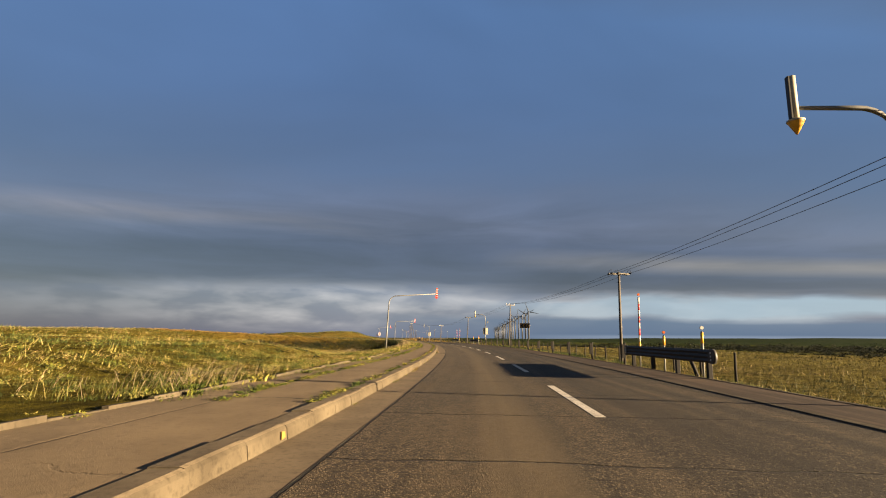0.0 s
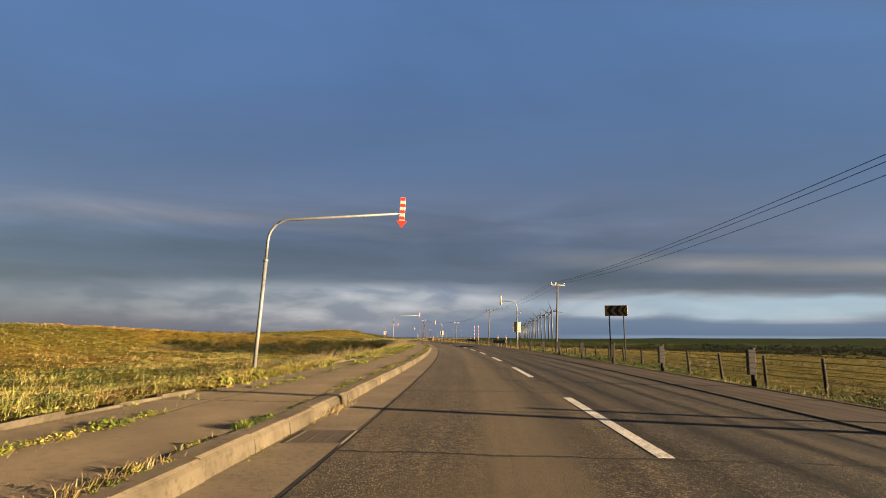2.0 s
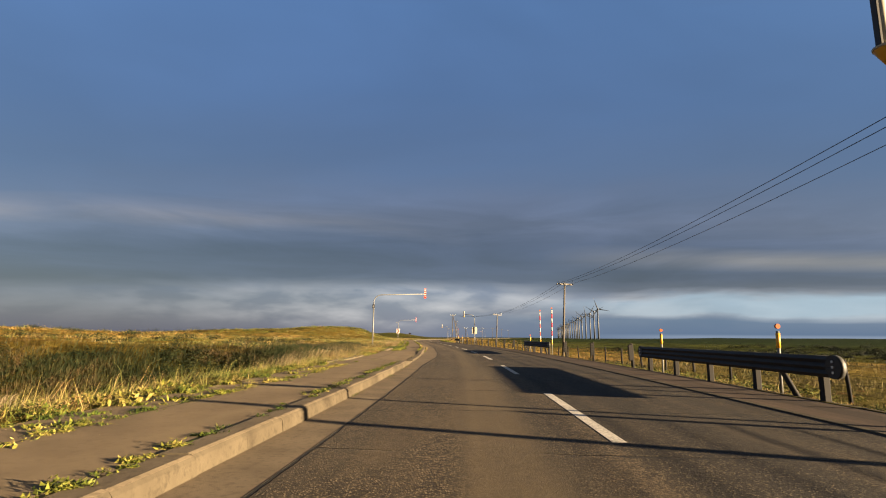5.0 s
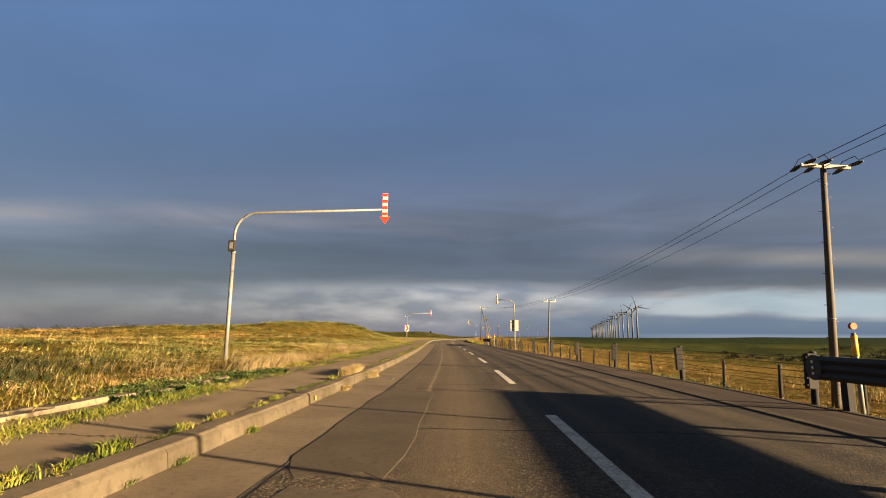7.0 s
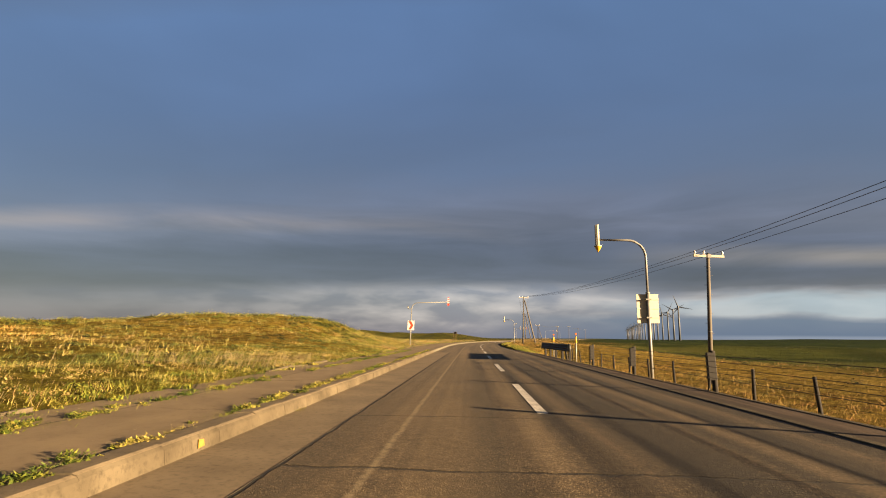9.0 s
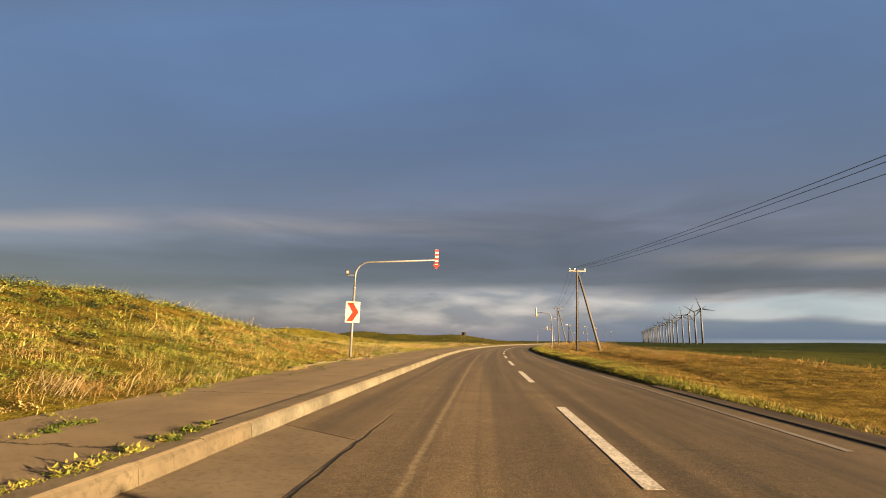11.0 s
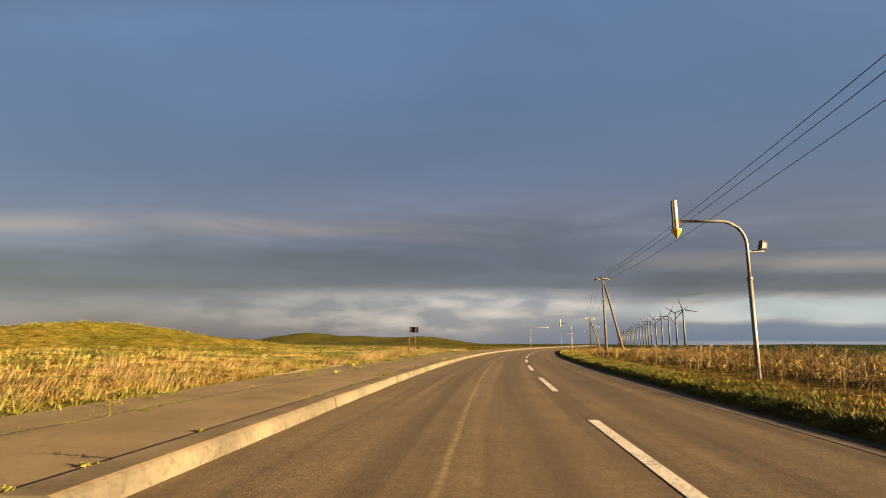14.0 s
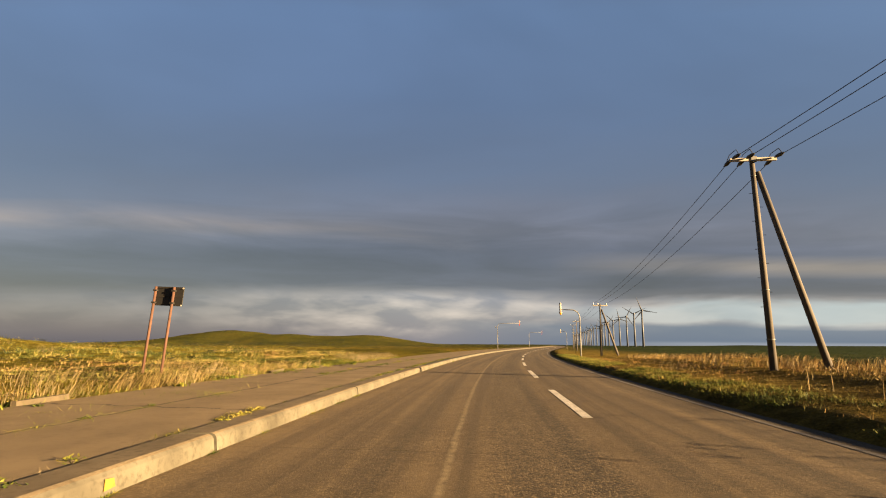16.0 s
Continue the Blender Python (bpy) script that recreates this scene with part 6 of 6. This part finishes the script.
def shrubs():
    """Low dark bushes: many small leaves round hidden centres."""
    spots = []
    for n, s0, s1, o0, o1, r0, r1 in ((200, 52, 128, -7, -24, 0.4, 0.9), (60, 180, 260, -8, -24, 0.4, 0.9), (40, 0, 330, -40, -120, 0.5, 1.0), (25, 10, 190, 9, 40, 0.4, 0.8),
                                      (160, 5, 70, -2, -30, 0.12, 0.35), (420, 60, 310, -2.5, -55, 0.15, 0.5), (150, 120, 200, -18, -42, 0.4, 0.9), (130, 150, 240, -40, -75, 0.8, 1.5), (60, 190, 212, -3.5, -11, 0.25, 0.5), (50, 200, 310, 8, 40, 0.3, 0.7), (60, 246, 310, 4, 18, 0.25, 0.55)):
        x, y = scatter(n, s0, s1, o0, o1)
        spots += [(a, b, random.uniform(r0, r1)) for a, b in zip(x, y)]
    spots += [(a, b, random.uniform(0.7, 2.0)) for a, b in zip(np.random.normal(-112, 16, 150), np.random.normal(405, 24, 150))]
    for s, o in zip(rnd(26, 100, 110), rnd(26, 5.6, 9.0)):
        x, y, _ = at(s, o)
        spots.append((float(x), float(y), random.uniform(0.35, 0.75)))
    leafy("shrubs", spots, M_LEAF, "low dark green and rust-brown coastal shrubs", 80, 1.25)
    green = []
    for n, s0, s1, o0, o1, r0, r1 in ((220, 186, 210, -1.6, -9, 0.18, 0.42), (150, 176, 200, -22, -36, 0.3, 0.7), (260, 0, 300, -0.5, -4, 0.10, 0.26), (160, 190, 300, -6, -40, 0.2, 0.5), (60, 76, 120, 0.8, 3.5, 0.15, 0.4), (46, 84, 100, 1.0, 4.2, 0.35, 0.65), (160, 0, 70, -1.0, -12, 0.15, 0.4)):
        x, y = scatter(n, s0, s1, o0, o1)
        green += [(a, b, random.uniform(r0, r1)) for a, b in zip(x, y)]
    green += [(a, b, random.uniform(0.4, 0.9)) for a, b in zip(np.random.normal(-48, 6, 220), np.random.normal(200, 9, 220))]
    green += [(a, b, random.uniform(0.4, 0.9)) for a, b in zip(np.random.normal(-88, 6, 140), np.random.normal(281, 7, 140))]
    leafy("green_shrubs", green, M_WEED, "sunlit yellow-green leafy clumps among the grass", 84)
    x, y = np.concatenate([scatter(300, 50, 78, 0.3, 4.6), scatter(60, 125, 133, 1.0, 3.2), scatter(70, 24, 50, 0.8, 4.0)], 1)
    leafy("herbs", [(a, b, random.uniform(0.40, 0.80)) for a, b in zip(x, y)], M_HERB, "dark green leafy herbs with pale heads below the barrier", 150, 0.8)
    # tussocks: the grass grows in tight clumps
    near, back, gold = [], [], []
    for n, s0, s1, o0, o1, r0, r1, into in ((2100, 0, 300, -0.3, -5.5, 0.12, 0.30, near), (2200, 0, 310, -5, -24, 0.22, 0.50, back), (1100, 0, 330, -22, -60, 0.4, 0.9, back), (800, 196, 300, 1.6, 9, 0.14, 0.34, gold), (500, 0, 190, 0.8, 6, 0.10, 0.25, gold)):
        x, y = scatter(n, s0, s1, o0, o1)
        into += [(a, b, random.uniform(r0, r1)) for a, b in zip(x, y)]
    leafy("tussocks", near, M_GRASS, "tight tussocks of dry golden grass", 54, 0.66)
    leafy("tussocks", gold, M_GOLD, "tight tussocks of bright golden grass", 62, 0.62)
    leafy("tussocks", back, M_GRASS, "tight tussocks of dry golden grass", 46, 0.92)
    # dark bushes of the brush belt
    u = rnd(330, 0, 1)
    p = np.concatenate([at(99.2 - 2.5 * u[:260] + rnd(260, -2.4, 2.4), -9.2 - 28 * u[:260] + rnd(260, -1, 1)), at(100 + 22 * u[260:], -9.8 + rnd(70, -0.8, 0.8))])
    leafy("brush_bushes", [(a, b, random.uniform(0.35, 0.75)) for a, b, _ in p], M_BRUSH, "belt of dark green and brown bushes on a slope in the meadow", 210, 1.15)
    # bushy land behind the pastures, dense and dark
    far = []
    for n, s0, s1, o0, o1, r0, r1 in ((230, 60, 190, 42, 95, 0.6, 1.2), (150, 150, 205, 28, 62, 0.4, 0.8), (380, -20, 200, 88, 150, 1.0, 2.4), (360, -20, 330, 140, 330, 2.0, 4.5), (160, 160, 330, 110, 200, 1.2, 2.6)):
        x, y = scatter(n, s0, s1, o0, o1)
        far += [(a, b, random.uniform(r0, r1)) for a, b in zip(x, y)]
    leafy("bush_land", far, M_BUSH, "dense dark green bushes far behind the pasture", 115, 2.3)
    x, y = scatter(230, 238, 277, 3.0, 11.0)
    leafy("reed_clumps", [(a, b, random.uniform(0.30, 0.62)) for a, b in zip(x, y)], M_REED, "bushy brown-gold clumps of seeding herbs", 170, 0.6)
    n = 500
    x, y = scatter(n, 240, 276, 1.6, 9.5)
    k = np.repeat(np.arange(n), 16)
    hx, hy, hz = x[k] + np.random.normal(0, 0.045, n * 16), y[k] + np.random.normal(0, 0.045, n * 16), rnd(n, 0.22, 0.62)[k] + np.random.normal(0, 0.03, n * 16)
    blades("seed_heads", hx, hy, rnd(n * 16, 0.03, 0.07), rnd(n * 16, 0.02, 0.035), rnd(n * 16, 0.4, 1.6), M_SHEAF, "pale fluffy seed heads of tall herbs", "grass", 1.3, z=ground_z(hx, hy) + hz, simple=True)
    blades("herb_stalks", x, y, hz[::16] * 1.05, rnd(n, 0.010, 0.016), rnd(n, 0.0, 0.08), M_REED, "brown stalks of tall seeding herbs", "grass", 0.9)
    for n, s0, s1, o0, o1, m, lab in ((70, 118.6, 125.0, -6.75, -5.75, M_HERB, "dark green leafy plants spreading over the edge of the pavement"), (26, 120.5, 124.0, -7.3, -6.4, M_DEAD, "withered brown plants beside the pole"), (16, 127.6, 131.5, -7.0, -6.3, M_DEAD, "withered brown plants beside the pole"),
                                      (60, 126.0, 150.0, -6.6, -6.1, M_WEED, "yellow-green plants along the back of the pavement"), (40, 53.0, 62.0, -7.6, -6.3, M_WEED, "yellow-green plants along the back of the pavement"), (40, 62.0, 92.0, -6.9, -6.1, M_WEED, "yellow-green plants along the back of the pavement"), (30, 257, 270, -8.2, -7.3, M_WEED, "yellow-green plants along the back of the pavement")):
        p = at(rnd(n, s0, s1), rnd(n, o0, o1))
        leafy("edge_plants", [(a, b, random.uniform(0.15, 0.36)) for a, b, _ in p], m, lab, 130, 0.85, 0.13)
    # close rows of weeds in the joints of the old pavement
    row = []
    for n, s0, s1, line, wide in ((240, 128, 186, lambda v: 0 * v - 5.5, 0.10), (220, 138, 186, kerb_back, 0.04), (230, -2, 96, lambda v: 0 * v - 5.5, 0.07), (150, -2, 96, kerb_back, 0.035)):
        s = rnd(n, s0, s1)
        s = s[np.sin(s * 0.9) + np.sin(s * 0.37 + n) > -1.0]
        p = at(s, line(s) - 0.04 + np.random.normal(0, wide, len(s)))
        row += [(a, b, random.uniform(0.07, 0.19)) for a, b, _ in p]
    leafy("weed_rows", row, M_WEED, "rows of yellow-green weeds in the joints of the pavement", 80, 0.75, 0.145)
    # leafy weeds rooted along the joints of the pavement
    joint = []
    for n, s0, s1, line, wide, r0, r1 in ((420, -2, 186, kerb_back, 0.05, 0.04, 0.12), (260, 256, 300, kerb_back, 0.05, 0.05, 0.15), (14, 190, 258, kerb_back, 0.03, 0.04, 0.10),
                                          (520, -2, 98, lambda v: 0 * v - 5.5, 0.07, 0.06, 0.16), (420, 112, 185, lambda v: 0 * v - 5.5, 0.11, 0.06, 0.18), (260, 130, 186, kerb_back, 0.05, 0.05, 0.14), (110, 58, 96, kerb_back, 0.05, 0.05, 0.14), (380, -2, 300, lambda v: walk_edge(v) + 0.25, 0.18, 0.08, 0.26), (40, 190, 256, lambda v: 0 * v - 6.4, 0.35, 0.05, 0.14), (90, 256, 300, lambda v: 0 * v - 6.4, 0.12, 0.05, 0.14)):
        s = rnd(n, s0, s1)
        s = s[((s < 96) | (s > 112)) & (np.sin(s * 0.35 + n) + np.sin(s * 0.11) + 0.8 * np.sin(s * 1.3) > -0.7)]
        p = at(s, line(s) - 0.03 + np.random.normal(0, wide, len(s)))
        joint += [(a, b, random.uniform(r0, r1)) for a, b, _ in p]
    leafy("joint_leaves", joint, M_WEED, "small leafy weeds in the joints of the pavement", 50, 0.6, 0.145)


def leafy(name, spots, material, label, per=150, size=1.0, low=None):
    X, Y, R = (np.array(v) for v in zip(*spots))
    if low is None:      # never on road or pavement
        s, off = along(X, Y)
        clear = (off < walk_edge(s) - R * 0.6) | (off > verge_edge(s) + R * 0.6)
        X, Y, R = X[clear], Y[clear], R[clear]
    k = np.repeat(np.arange(len(X)), per)
    n = len(k)
    a, u = rnd(n, 0, 2 * np.pi), rnd(n, 0, 1)
    q = R[k] * (0.35 + 0.65 * rnd(n, 0, 1) ** 0.5) * (0.8 + 0.3 * np.sin(a * 3 + X[k]))
    x, y = X[k] + q * np.cos(a) * np.sqrt(1 - u * u), Y[k] + q * np.sin(a) * np.sqrt(1 - u * u)
    z = (ground_z(x, y) if low is None else low) + q * u * np.where(R[k] > 1.0, 0.62, 0.45)
    blades(name, x, y, size * rnd(n, 0.05, 0.10) * (0.5 + R[k] * 0.6), size * rnd(n, 0.035, 0.075) * (0.5 + R[k] * 0.8), rnd(n, 0.5, 2.2), material, label, "shrubs", 1.4, z=z, simple=True)


shrubs()


# ---- pale concrete apron of the field entrance ----
strip("apron", np.arange(98.0, 104.1, 0.5), lambda s: [(-7.6, -0.1), (-7.6, 0.15), (-6.42, 0.135), (-6.42, -0.1)], make_concrete("apron_concrete", (0.135, 0.115, 0.085), (0.075, 0.062, 0.045)),
      label="pale concrete apron of a field entrance", category="apron")


# ---- repairs in the road surface ----
def road_patch(s0, s1, o0, o1, material, label, rounded=False):
    """A thin layer of another mix with an uneven edge."""
    ring = []
    for k in range(28):
        a = 2 * math.pi * k / 28
        u, v = math.cos(a), math.sin(a)
        if not rounded:
            f = 1 / max(abs(u), abs(v))
            u, v = u * f, v * f
        j = 1 + 0.035 * math.sin(k * 2.7) + 0.02 * math.sin(k * 5.1)
        ring.append(at((s0 + s1) / 2 + (s1 - s0) / 2 * v * j, (o0 + o1) / 2 + (o1 - o0) / 2 * u * j, 0.0025))
    mid_ = sum(ring) / 28
    low = [p + (p - mid_) * 0.02 - np.array((0, 0, 0.006)) for p in ring]
    faces = [tuple(range(28))] + [(k, 28 + k, 28 + (k + 1) % 28, (k + 1) % 28) for k in range(28)]
    tagged(new("road_patch", mesh_of("road_patch", ring + low, faces, material)), label, "road patch", kind="structure")


M_PATCH = make_concrete("pale_patch_asphalt", (0.100, 0.080, 0.057), (0.066, 0.052, 0.037))
M_PATCH_DARK = make_concrete("dark_patch_asphalt", (0.085, 0.067, 0.047), (0.060, 0.047, 0.033))
road_patch(110.9, 114.5, -2.55, -1.62, M_PATCH, "pale rectangular asphalt repair patch")
road_patch(108.4, 109.7, -2.62, -1.77, M_PATCH, "pale round asphalt repair patch", True)
road_patch(114.9, 121.5, -2.75, -1.75, M_PATCH_DARK, "long dark asphalt repair patch")
